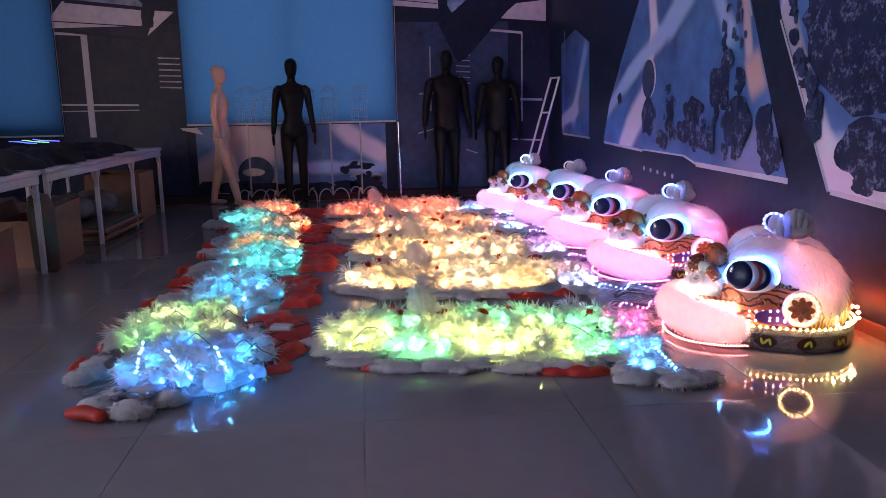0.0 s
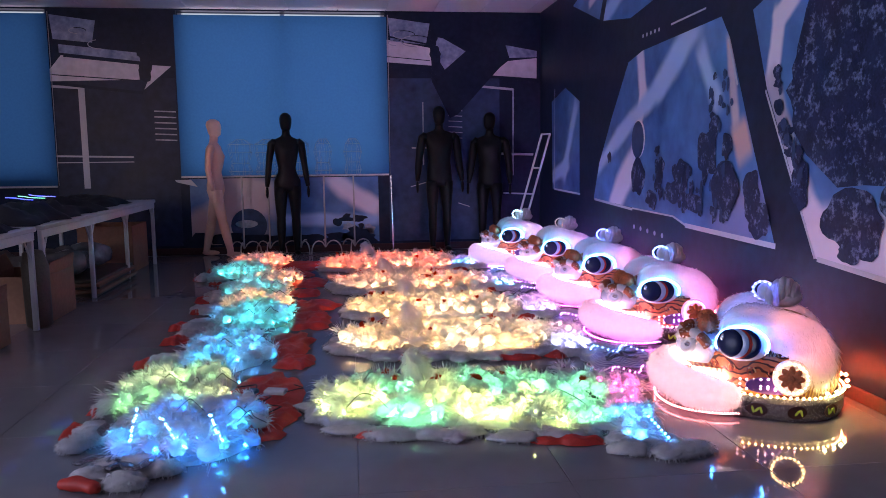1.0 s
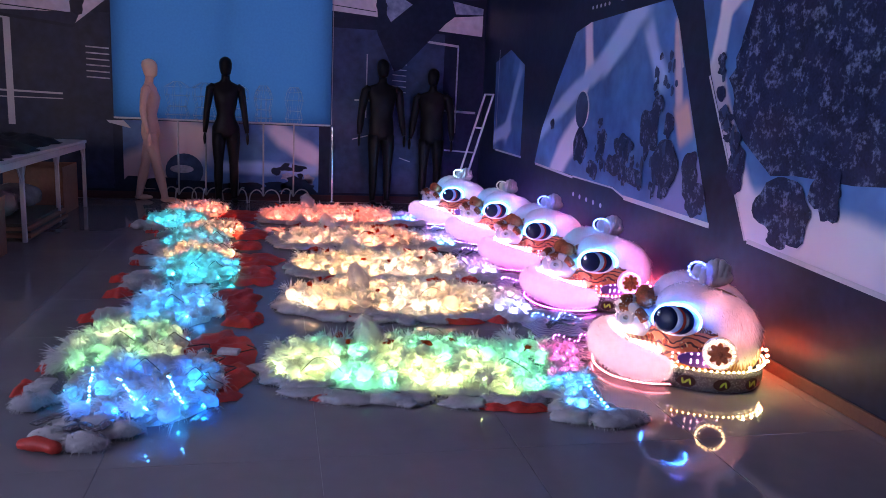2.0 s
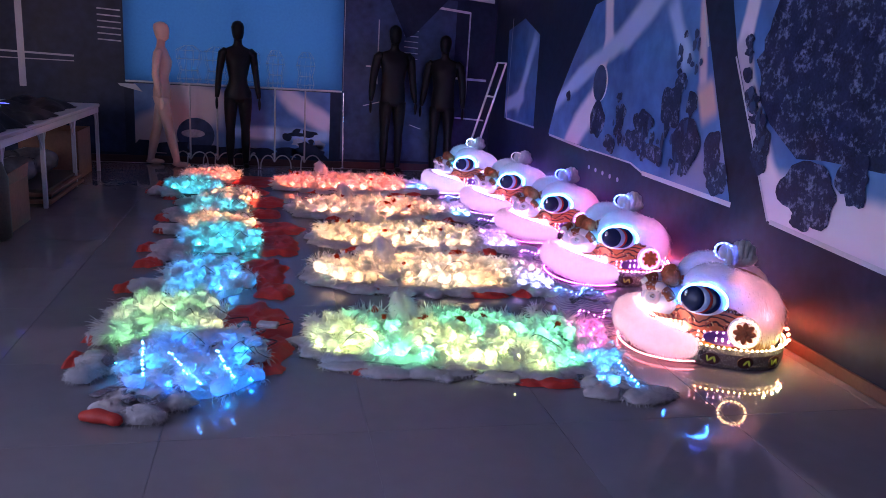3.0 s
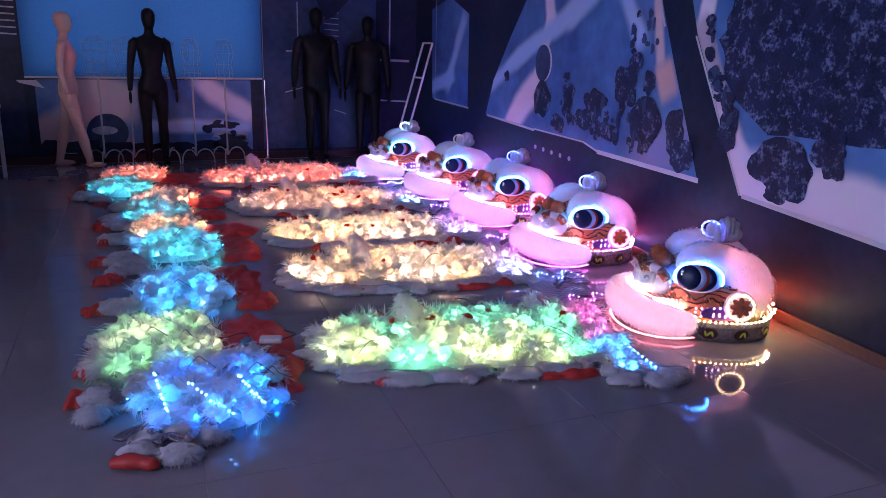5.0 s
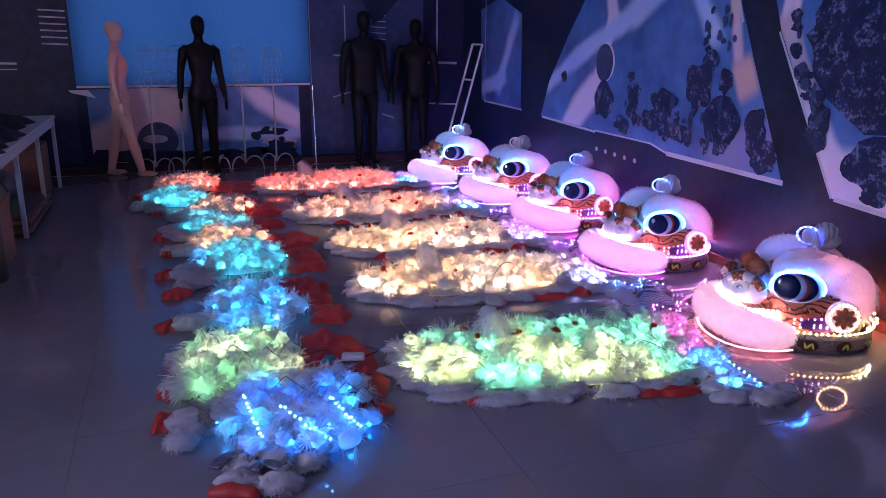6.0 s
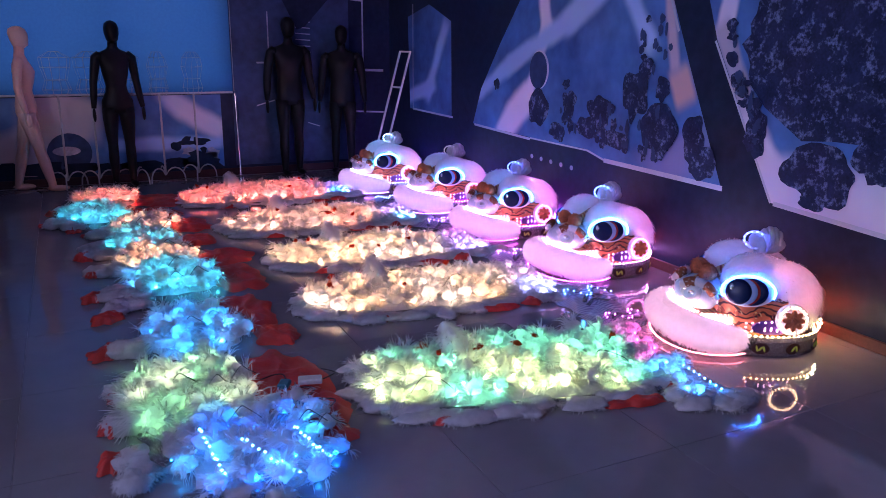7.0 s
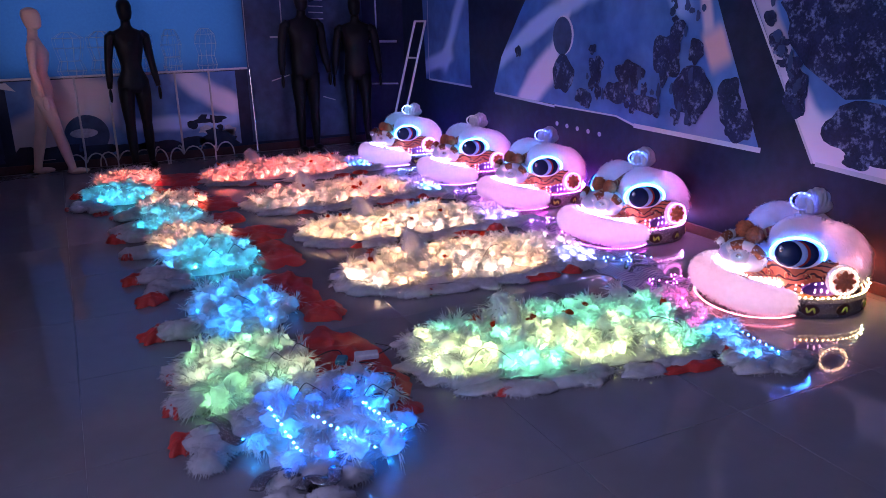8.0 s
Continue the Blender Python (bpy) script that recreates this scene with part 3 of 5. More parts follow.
for i in range(26):
    t = random.random()
    rocks.append((3.98 + 0.36 * t + rnd(-0.05, 0.05), 0.95 + 0.75 * t, rnd(0.015, 0.05), rnd(0.02, 0.06)))
laid = []
for i, (y, z, ry, rz) in enumerate(rocks):
    if z - rz < 0.72 and y > 4.2:
        z = 0.73 + rz
    level = 5
    while any(lv == level and math.hypot(y - y2, z - z2) < (max(ry, rz) + r2) * 1.35 for y2, z2, r2, lv in laid):
        level += 1
    laid.append((y, z, max(ry, rz), level))
    print_on("east", ring_pts(y, z, ry, rz, 30, 0.28 if ry > 0.14 else 0.45, i * 0.37), PRINT_ROCK if ry > 0.03 else PRINT_NAVY, level + 0.5)
for a, b, w in (((7.66, 0.765), (6.59, 0.735), 0.022), ((6.59, 0.745), (5.72, 0.742), 0.014), ((5.72, 0.742), (5.50, 0.695), 0.016), ((5.50, 0.692), (4.26, 0.68), 0.034), ((3.85, 0.66), (1.0, 0.51), 0.028),
                ((4.44, 1.60), (3.87, 0.66), 0.016), ((9.23, 0.80), (8.16, 0.79), 0.02), ((9.23, 0.80), (9.24, 2.0), 0.014), ((5.26, 2.225), (5.85, 2.21), 0.014), ((4.92, 1.97), (4.78, 1.66), 0.02)):
    bar("east", a, b, w, PRINT_LINE, 4.5)
print_on("east", [(7.48, 2.51), (6.74, 2.41), (6.01, 2.49), (5.91, 2.60), (6.25, 2.86), (7.3, 2.84)], SPACE_D, 1)
print_on("east", [(8.52, 2.84), (7.6, 2.54), (7.42, 2.86), (7.9, 2.98)], SPACE_D, 1)
for k in range(5):
    print_on("east", ring_pts(6.43 - 0.085 * k, 2.21, 0.018, 0.016, 10), PRINT_LINE, 2)
    print_on("east", ring_pts(6.55 - 0.155 * k, 0.585 - 0.004 * k, 0.024, 0.02, 10), PRINT_STEEL, 2)


# ---- tables along the west side ----
def work_table(y0, y1):
    t = thing("work_table", "long white work table on thin white steel legs", "table", group="white work tables")
    xa, xb = -3.15, -2.05
    part("tabletop", Shape().box(xa, xb, y0, y1, 0.715, 0.75, 0.006), TABLE_TOP, t)
    part("apron", Shape().box(xb - 0.03, xb - 0.01, y0 + 0.02, y1 - 0.02, 0.655, 0.714, 0.003), WHITE_PAINT, t)
    ys = [y0 + 0.05 + (y1 - y0 - 0.1) * k / 3 for k in range(4)]
    for y in ys:
        for x in (xb - 0.03, xa + 0.05):
            part("leg", Shape().box(x - 0.018, x + 0.018, y - 0.018, y + 0.018, 0, 0.714, 0.004), WHITE_PAINT, t)
        for s in (-1, 1):
            if y0 + 0.06 < y + s * 0.14 < y1 - 0.06:
                part("brace", Shape().tube([(xb - 0.03, y, 0.50), (xb - 0.03, y + s * 0.13, 0.70)], 0.009, 6), WHITE_PAINT, t)
    return t


work_table(5.95, 9.28)
work_table(2.50, 5.85)


def garment(x, y, rx, ry, h, seed):
    """A rumpled black garment lying in a heap."""
    s = Shape()
    n, m = 26, 18
    vs, fs = [], []
    for i in range(n + 1):
        for j in range(m + 1):
            u, v = i / n * 2 - 1, j / m * 2 - 1
            e = max(0.0, 1 - u ** 4) * max(0.0, 1 - v ** 4)
            w = noise.noise(Vector((u * 2.2 + seed, v * 2.2, seed))) * 0.5 + noise.noise(Vector((u * 6 + seed, v * 6, 1))) * 0.2
            vs.append((x + u * rx * (1 + 0.25 * noise.noise(Vector((v * 2, seed, 3)))), y + v * ry * (1 + 0.25 * noise.noise(Vector((u * 2, seed, 7)))), 0.752 + h * e * max(0.1, 0.7 + w)))
    for i in range(n):
        for j in range(m):
            a = i * (m + 1) + j
            fs.append((a, a + m + 1, a + m + 2, a + 1))
    return s.add(vs, fs)


for i, (x, y, rx, ry, h) in enumerate([(-2.50, 5.3, 0.40, 0.42, 0.19), (-2.45, 6.25, 0.36, 0.38, 0.19), (-2.42, 7.2, 0.32, 0.5, 0.15), (-2.45, 8.3, 0.30, 0.45, 0.12), (-2.5, 4.3, 0.4, 0.4, 0.17)]):
    g = thing("black_garment", "rumpled black costume heaped on the white table", "garment", group="black costumes on the tables")
    part("cloth", garment(x, y, rx, ry, h, i * 3.1), BLACK_CLOTH, g, smooth=True)
    if i in (0, 1):
        for k in range(3):
            yy = y - 0.15 + 0.2 * k
            pts = [(x + 0.10 + 0.2 * q / 6, yy + 0.03 * math.sin(q + k), 0.752 + h * (1.05 - 0.10 * q / 6)) for q in range(7)]
            part("light_strip", Shape().tube(pts, 0.0035, 5), glow(((0.02, 0.06, 1.0), (0.03, 0.5, 0.2), (0.05, 0.08, 1.0))[k], 1.2), g, "lit blue and green piping")


def open_box(name, label, x0, x1, y0, y1, h, flap=0.12):
    b = thing(name, label, "box", group="boxes under the tables")
    s = Shape()
    for a in ((x0, x1, y0, y0 + 0.008), (x0, x1, y1 - 0.008, y1), (x0, x0 + 0.008, y0, y1), (x1 - 0.008, x1, y0, y1)):
        s.box(*a, 0.006, h, 0.002)
    s.box(x0, x1, y0, y1, 0, 0.008)
    part("body", s, CARDBOARD, b)
    if flap:
        for k, (a, c) in enumerate((((x1, y0 + 0.01), (x1, y1 - 0.01)), ((x0, y0 + 0.01), (x0, y1 - 0.01)))):
            d = 1 if k == 0 else -1
            vs = [(a[0], a[1], h), (c[0], c[1], h), (c[0] + d * 0.03, c[1] - 0.05, h + flap), (a[0] + d * 0.02, a[1] + 0.02, h + flap * 0.8)]
            vs += [(p[0] - 0.006 * d, p[1], p[2]) for p in vs]
            part("flap", Shape().add(vs, [(0, 1, 2, 3), (7, 6, 5, 4), (0, 3, 7, 4), (1, 5, 6, 2), (3, 2, 6, 7), (0, 4, 5, 1)]), CARDBOARD, b)
    return b


open_box("cardboard_box", "open cardboard box with raised flaps under the table", -2.55, -2.08, 6.05, 6.62, 0.36)
open_box("cardboard_box", "tall closed brown cardboard box under the table end", -2.72, -2.15, 8.62, 9.22, 0.50, 0)
open_box("cardboard_box", "small torn cardboard box under the near table", -2.50, -2.10, 5.05, 5.42, 0.30)
tagged(part("wrapped_roll", Shape().tube([(-2.10, 5.92, 0), (-2.10, 5.92, 0.02), (-2.11, 5.93, 0.45), (-2.12, 5.93, 0.56), (-2.12, 5.93, 0.58)], [0.07, 0.09, 0.095, 0.07, 0.02], 14), BROWN_BAG, smooth=True), "upright dark brown wrapped roll standing on the floor", "roll")
stack = thing("cardboard_stack", "flat stack of folded cardboard on the floor", "cardboard")
for k in range(5):
    a = rnd(-0.04, 0.04)
    part("sheet", Shape().box(-2.66 + a, -2.08 + a, 7.15 + rnd(-0.05, 0.05), 8.35 + rnd(-0.05, 0.05), 0.03 * k, 0.03 * k + 0.027, 0.004), CARDBOARD if k % 2 else BROWN_BAG, stack)
for i, (x, y, z, r) in enumerate([(-2.5, 7.5, 0.15, (0.26, 0.3, 0.13)), (-2.45, 8.05, 0.15, (0.22, 0.22, 0.12)), (-2.75, 6.9, 0.0, (0.25, 0.3, 0.22)), (-2.55, 4.85, 0.0, (0.3, 0.3, 0.25))]):
    s = Shape().ball((x, y, z + r[2]), r, 28, 18, rough=0.35)
    s.v = [(p[0], p[1], max(p[2], z + 0.002)) for p in s.v]
    tagged(part("plastic_bag", s, PLASTIC, smooth=True), "crumpled clear plastic bag of goods under the table", "bag", "bags under the tables")


# ---- mannequins ----
def loft(shape, rows, seg=14):
    """Elliptic cross sections (x, y, z, half width, half depth) joined upwards."""
    vs, fs = [], []
    for x, y, z, rx, ry in rows:
        for k in range(seg):
            w = 2 * math.pi * k / seg
            vs.append((x + rx * math.cos(w), y + ry * math.sin(w), z))
    for i in range(len(rows) - 1):
        for k in range(seg):
            a, b = i * seg + k, i * seg + (k + 1) % seg
            fs.append((a, b, b + seg, a + seg))
    fs += [tuple(reversed(range(seg))), tuple(range((len(rows) - 1) * seg, len(rows) * seg))]
    return shape.add(vs, fs)


def figure(height, male, stride):
    """A shop mannequin, facing -y."""
    s = Shape()
    w = 1.16 if male else 1.0
    hip = 0.155 * (1.0 if male else 1.05)
    waist = 0.135 if male else 0.105
    loft(s, [(0, 0, 0.80, hip * 0.75, 0.09), (0, 0, 0.86, hip, 0.105), (0, 0, 0.93, hip * 0.98, 0.105), (0, 0, 1.03, waist * 1.08, 0.088), (0, 0, 1.09, waist, 0.08),
             (0, -0.012, 1.20, 0.128 * w, 0.10), (0, -0.018, 1.29, 0.142 * w, 0.11), (0, -0.004, 1.36, 0.160 * w, 0.09), (0, 0, 1.405, 0.172 * w, 0.068), (0, 0, 1.435, 0.135 * w, 0.058), (0, 0.005, 1.465, 0.07, 0.052), (0, 0, 1.49, 0.05, 0.05), (0, -0.005, 1.56, 0.046, 0.05)], 18)
    loft(s, [(0, -0.012, 1.53, 0.035, 0.045), (0, -0.02, 1.56, 0.058, 0.075), (0, -0.014, 1.62, 0.072, 0.09), (0, -0.006, 1.68, 0.075, 0.096), (0, 0, 1.725, 0.062, 0.08), (0, 0, 1.75, 0.03, 0.04), (0, 0, 1.756, 0.008, 0.01)], 16)
    for sd in (-1, 1):
        st = stride * sd
        x = sd * 0.085
        loft(s, [(x * 1.12, st * 0.9, 0.035, 0.034, 0.045), (x * 1.12, st * 0.88, 0.09, 0.036, 0.042), (x * 1.1, st * 0.7, 0.25, 0.048, 0.056), (x * 1.1, st * 0.62, 0.33, 0.054, 0.062), (x * 1.06, st * 0.45, 0.47, 0.052, 0.058),
                 (x * 1.05, st * 0.3, 0.60, 0.066, 0.072), (x, st * 0.12, 0.75, 0.08, 0.088), (x * 0.92, 0, 0.86, 0.086, 0.095)], 14)
        s.ball((x * 1.14, st * 0.9 - 0.055, 0.034), (0.04, 0.115, 0.034), 12, 8)
        a = 0.172 * w
        s.tube([(sd * (a - 0.04), 0, 1.412), (sd * (a + 0.004), 0.005, 1.375), (sd * (a + 0.022), 0.02, 1.27), (sd * (a + 0.045), 0.03, 1.12), (sd * (a + 0.06), 0.0, 0.98), (sd * (a + 0.075), -0.03, 0.86)],
               [0.045, 0.052, 0.046 * w, 0.038 * w, 0.036 * w, 0.024], 12)
        s.ball((sd * (a + 0.078), -0.045, 0.79), (0.018, 0.036, 0.075), 10, 8)
        s.ball((sd * (a - 0.022), 0.0, 1.388), (0.056, 0.056, 0.050), 12, 8)
    k = height / 1.756
    s.v = [(p[0] * k, p[1] * k, p[2] * k) for p in s.v]
    return s


def mannequin(x, y, height, male, stride, turn, mat, label):
    ob = part("mannequin", figure(height, male, stride), mat, smooth=True)
    ob.matrix_world = pose(x, y, 0, 0, 0, turn)
    return tagged(ob, label, "mannequin", "mannequins along the wall")


mannequin(-0.57, 9.72, 1.76, False, 0.03, 8, MAN_BLACK, "black female shop mannequin standing before the blue blind")
mannequin(-1.45, 9.80, 1.69, False, 0.20, 85, MAN_PALE, "flesh-coloured female shop mannequin in a walking pose")
mannequin(1.33, 9.78, 1.84, True, 0.03, 4, MAN_BLACK, "black male shop mannequin before the dark mural")
mannequin(1.98, 9.78, 1.76, True, 0.03, -25, MAN_BLACK, "black male shop mannequin standing near the corner")


# ---- wire dress forms ----
def dress_form():
    d = thing("wire_dress_form", "white wire dress form on a three-legged stand", "dress form", group="wire dress forms")
    part("pole", Shape().tube([(0, 0, 0.12), (0, 0, 0.98)], 0.011, 8), WIRE, d)
    for k in range(3):
        w = 2 * math.pi * k / 3 + 0.45
        pts = []
        for q in range(9):
            a = math.pi * q / 8
            r = 0.11 - 0.11 * math.cos(a)
            pts.append((math.cos(w) * r, math.sin(w) * r, 0.008 + 0.16 * math.sin(a) ** 0.8 if q not in (0, 8) else (0.15 if q == 0 else 0.008)))
        part("leg", Shape().tube(pts, 0.008, 6), WIRE, d)
    rows = [(0.98, 0.10, 0.08), (1.05, 0.14, 0.10), (1.15, 0.105, 0.08), (1.28, 0.14, 0.11), (1.38, 0.15, 0.08), (1.44, 0.05, 0.05)]
    cage = Shape()
    for z, rx, ry in rows:
        cage.tube([(math.cos(2 * math.pi * k / 16) * rx, math.sin(2 * math.pi * k / 16) * ry, z) for k in range(16)], 0.0016, 5, closed=True)
    for k in range(10):
        w = 2 * math.pi * k / 10
        cage.tube([(math.cos(w) * rx, math.sin(w) * ry, z) for z, rx, ry in rows], 0.0015, 5)
    tagged(part("wire_bust", cage, WIRE, d), kind="stuff")
    return d


form = dress_form()
form.matrix_basis = pose(-1.14, 9.84, 0)
for i, x in enumerate((-0.82, -0.44, -0.13, 0.24)):
    copy_thing(form, pose(x, 9.83 + 0.03 * (i % 2), 0, 0, 0, 37 * i))

# ---- white frame leaning on the wall ----
lean = thing("leaning_frame", "narrow white metal frame leaning in the corner", "frame")
bot, top_ = Vector((2.14, 9.14, 0.0)), Vector((2.56, 9.18, 1.47))
wide = Vector((0.06, -0.16, 0))
for s in (-0.5, 0.5):
    part("upright", Shape().tube([bot + wide * s + Vector((0, 0, 0.012)), top_ + wide * s], 0.013, 6), WHITE_PAINT, lean)
for f in (0.03, 0.72, 0.995):
    c = bot.lerp(top_, f)
    part("crossbar", Shape().tube([c - wide * 0.5, c + wide * 0.5], 0.012, 6), WHITE_PAINT, lean)


# ---- lion heads ----
def arc_pts(pts, n):
    """A smooth line through a few points."""
    out = []
    P = [Vector(p) for p in pts]
    P = [P[0] * 2 - P[1]] + P + [P[-1] * 2 - P[-2]]
    for i in range(1, len(P) - 2):
        for k in range(n):
            t = k / n
            a, b, c, d = P[i - 1], P[i], P[i + 1], P[i + 2]
            out.append(0.5 * ((2 * b) + (c - a) * t + (2 * a - 5 * b + 4 * c - d) * t * t + (3 * b - a - 3 * c + d) * t ** 3))
    out.append(P[-2])
    return out


def fur_ball(shape, c, r, count, length, width, droop=0.3, lo=-1.0):
    c = Vector(c)
    while count:
        d = Vector((random.gauss(0, 1), random.gauss(0, 1), random.gauss(0, 1))).normalized()
        if d.z < lo:
            continue
        count -= 1
        p = c + Vector((d.x * r[0], d.y * r[1], d.z * r[2]))
        n = Vector((d.x / r[0], d.y / r[1], d.z / r[2])).normalized()
        shape.blade(p - n * 0.004, n * rnd(0.25, 0.9) + Vector((rnd(-0.5, 0.7), rnd(-0.6, 0.6), rnd(-0.7, 0.2))), length * rnd(0.6, 1.2), width, droop, n)


def fur_tube(shape, pts, radius, count, length, width):
    for _ in range(count):
        i = random.randrange(len(pts) - 1)
        d = (pts[i + 1] - pts[i]).normalized()
        side = d.cross(Vector((0, 0, 1))).normalized()
        w = rnd(0, 2 * math.pi)
        n = side * math.cos(w) + d.cross(side) * math.sin(w)
        shape.blade(pts[i].lerp(pts[i + 1], random.random()) + n * radius[i] * 0.97, n * rnd(0.2, 0.9) + d * rnd(-0.7, 0.7) + Vector((0.2, 0, -0.35)), length * rnd(0.5, 1.2), width, 0.2, n)


def soft_hull(lumps, dents, origin, blend=0.05, u=72, w=44):
    """A smooth skin over ellipsoid lumps (centre, radii), hollowed by turned dents (centre, three axes, radii): points and outward normals on a grid of directions."""
    def field(p):
        total = None
        for c, r in lumps:
            r = np.array(r)
            d = (np.linalg.norm((p - np.array(c)) / r, axis=-1) - 1) * r.min()
            if total is None:
                total = d
            else:
                h = np.clip(0.5 + 0.5 * (total - d) / blend, 0, 1)
                total = total * (1 - h) + d * h - blend * h * (1 - h)
        for c, axes, r in dents:
            q = (p - np.array(c)) @ np.array(axes).T / np.array(r)
            d = -(np.linalg.norm(q, axis=-1) - 1) * min(r)
            h = np.clip(0.5 - 0.5 * (total - d) / 0.03, 0, 1)
            total = total * (1 - h) + d * h + 0.03 * h * (1 - h)
        return total
    o = np.array(origin)
    th = np.linspace(0.0, math.pi, w)[:, None]
    ph = np.linspace(0.0, 2 * math.pi, u, endpoint=False)[None, :]
    dirs = np.stack([np.sin(th) * np.cos(ph), np.sin(th) * np.sin(ph), np.cos(th) + 0 * ph], -1)
    near, far = np.full((w, u), 0.02), np.full((w, u), 0.02)
    for k in range(150):
        rad = 0.60 - 0.58 * k / 149
        inside = (field(o + dirs * rad) < 0) & (far < 0.021)
        far[inside], near[inside] = rad + 0.004, rad
    for _ in range(10):
        mid = (near + far) / 2
        inn = field(o + dirs * mid[..., None]) < 0
        near, far = np.where(inn, mid, near), np.where(inn, far, mid)
    pts = o + dirs * near[..., None]
    e = 0.002
    g = np.stack([field(pts + np.array(v)) - field(pts - np.array(v)) for v in ((e, 0, 0), (0, e, 0), (0, 0, e))], -1)
    return pts, g / (np.linalg.norm(g, axis=-1, keepdims=True) + 1e-9)


EYE_N, EYE_T, EYE_C = (-0.52, 0.80, 0.22), (0.82, 0.52, 0.10), (-0.118, 0.236, 0.338)


def head_fur():
    """The white fur hood with its two brows, eye sockets and cheeks; built once for all heads."""
    lumps = [((0.0, 0, 0.23), (0.24, 0.235, 0.19))]
    dents = []
    for sd in (-1, 1):
        lumps += [((-0.06, 0.138 * sd, 0.395), (0.165, 0.112, 0.125)), ((0.10, 0.155 * sd, 0.355), (0.15, 0.12, 0.12)), ((0.175, 0.195 * sd, 0.285), (0.105, 0.09, 0.125))]
        n = Vector((EYE_N[0], EYE_N[1] * sd, EYE_N[2])).normalized()
        t = Vector((EYE_T[0], EYE_T[1] * sd, EYE_T[2]))
        t = (t - n * t.dot(n)).normalized()
        c = Vector((EYE_C[0], EYE_C[1] * sd, EYE_C[2])) + n * 0.058
        dents.append((tuple(c), (tuple(t), tuple(n.cross(t)), tuple(n)), (0.160, 0.102, 0.058)))
    u, w = 84, 50
    pts, nrm = soft_hull(lumps, dents, (0.0, 0, 0.27), 0.055, u, w)
    skin = Shape()
    skin.add([tuple(p) for row in pts for p in row], [(a * u + b, (a + 1) * u + b, (a + 1) * u + (b + 1) % u, a * u + (b + 1) % u) for a in range(w - 1) for b in range(u)])
    made = 0
    eyes = [(Vector((EYE_C[0], EYE_C[1] * sd, EYE_C[2]))) for sd in (-1, 1)]
    while made < 12000:
        a, b = random.randrange(1, w - 1), random.randrange(u)
        if random.random() > math.sin(math.pi * a / (w - 1)):
            continue
        f, g = random.random(), random.random()
        p0, p1, p2 = Vector(pts[a][b]), Vector(pts[a + 1][b]), Vector(pts[a][(b + 1) % u])
        p = p0 + (p1 - p0) * f * 0.9 + (p2 - p0) * g * 0.9
        n = Vector(nrm[a][b])
        if p.z < 0.17 or min((p - q).length for q in eyes) < 0.085:
            continue
        made += 1
        back = max(0.0, min(1.0, (p.x - 0.06) / 0.15))
        way = n * rnd(0.25, 0.8) + Vector((rnd(-0.2, 0.7), rnd(-0.45, 0.45), rnd(-0.6, 0.1) - 0.5 * back))
        skin.blade(p - n * 0.003, way, (0.018 + 0.020 * back) * rnd(0.6, 1.3), 0.0042, 0.25 + 0.4 * back, n)
    return skin.mesh("fur_hood", FUR, True)


HOOD = None


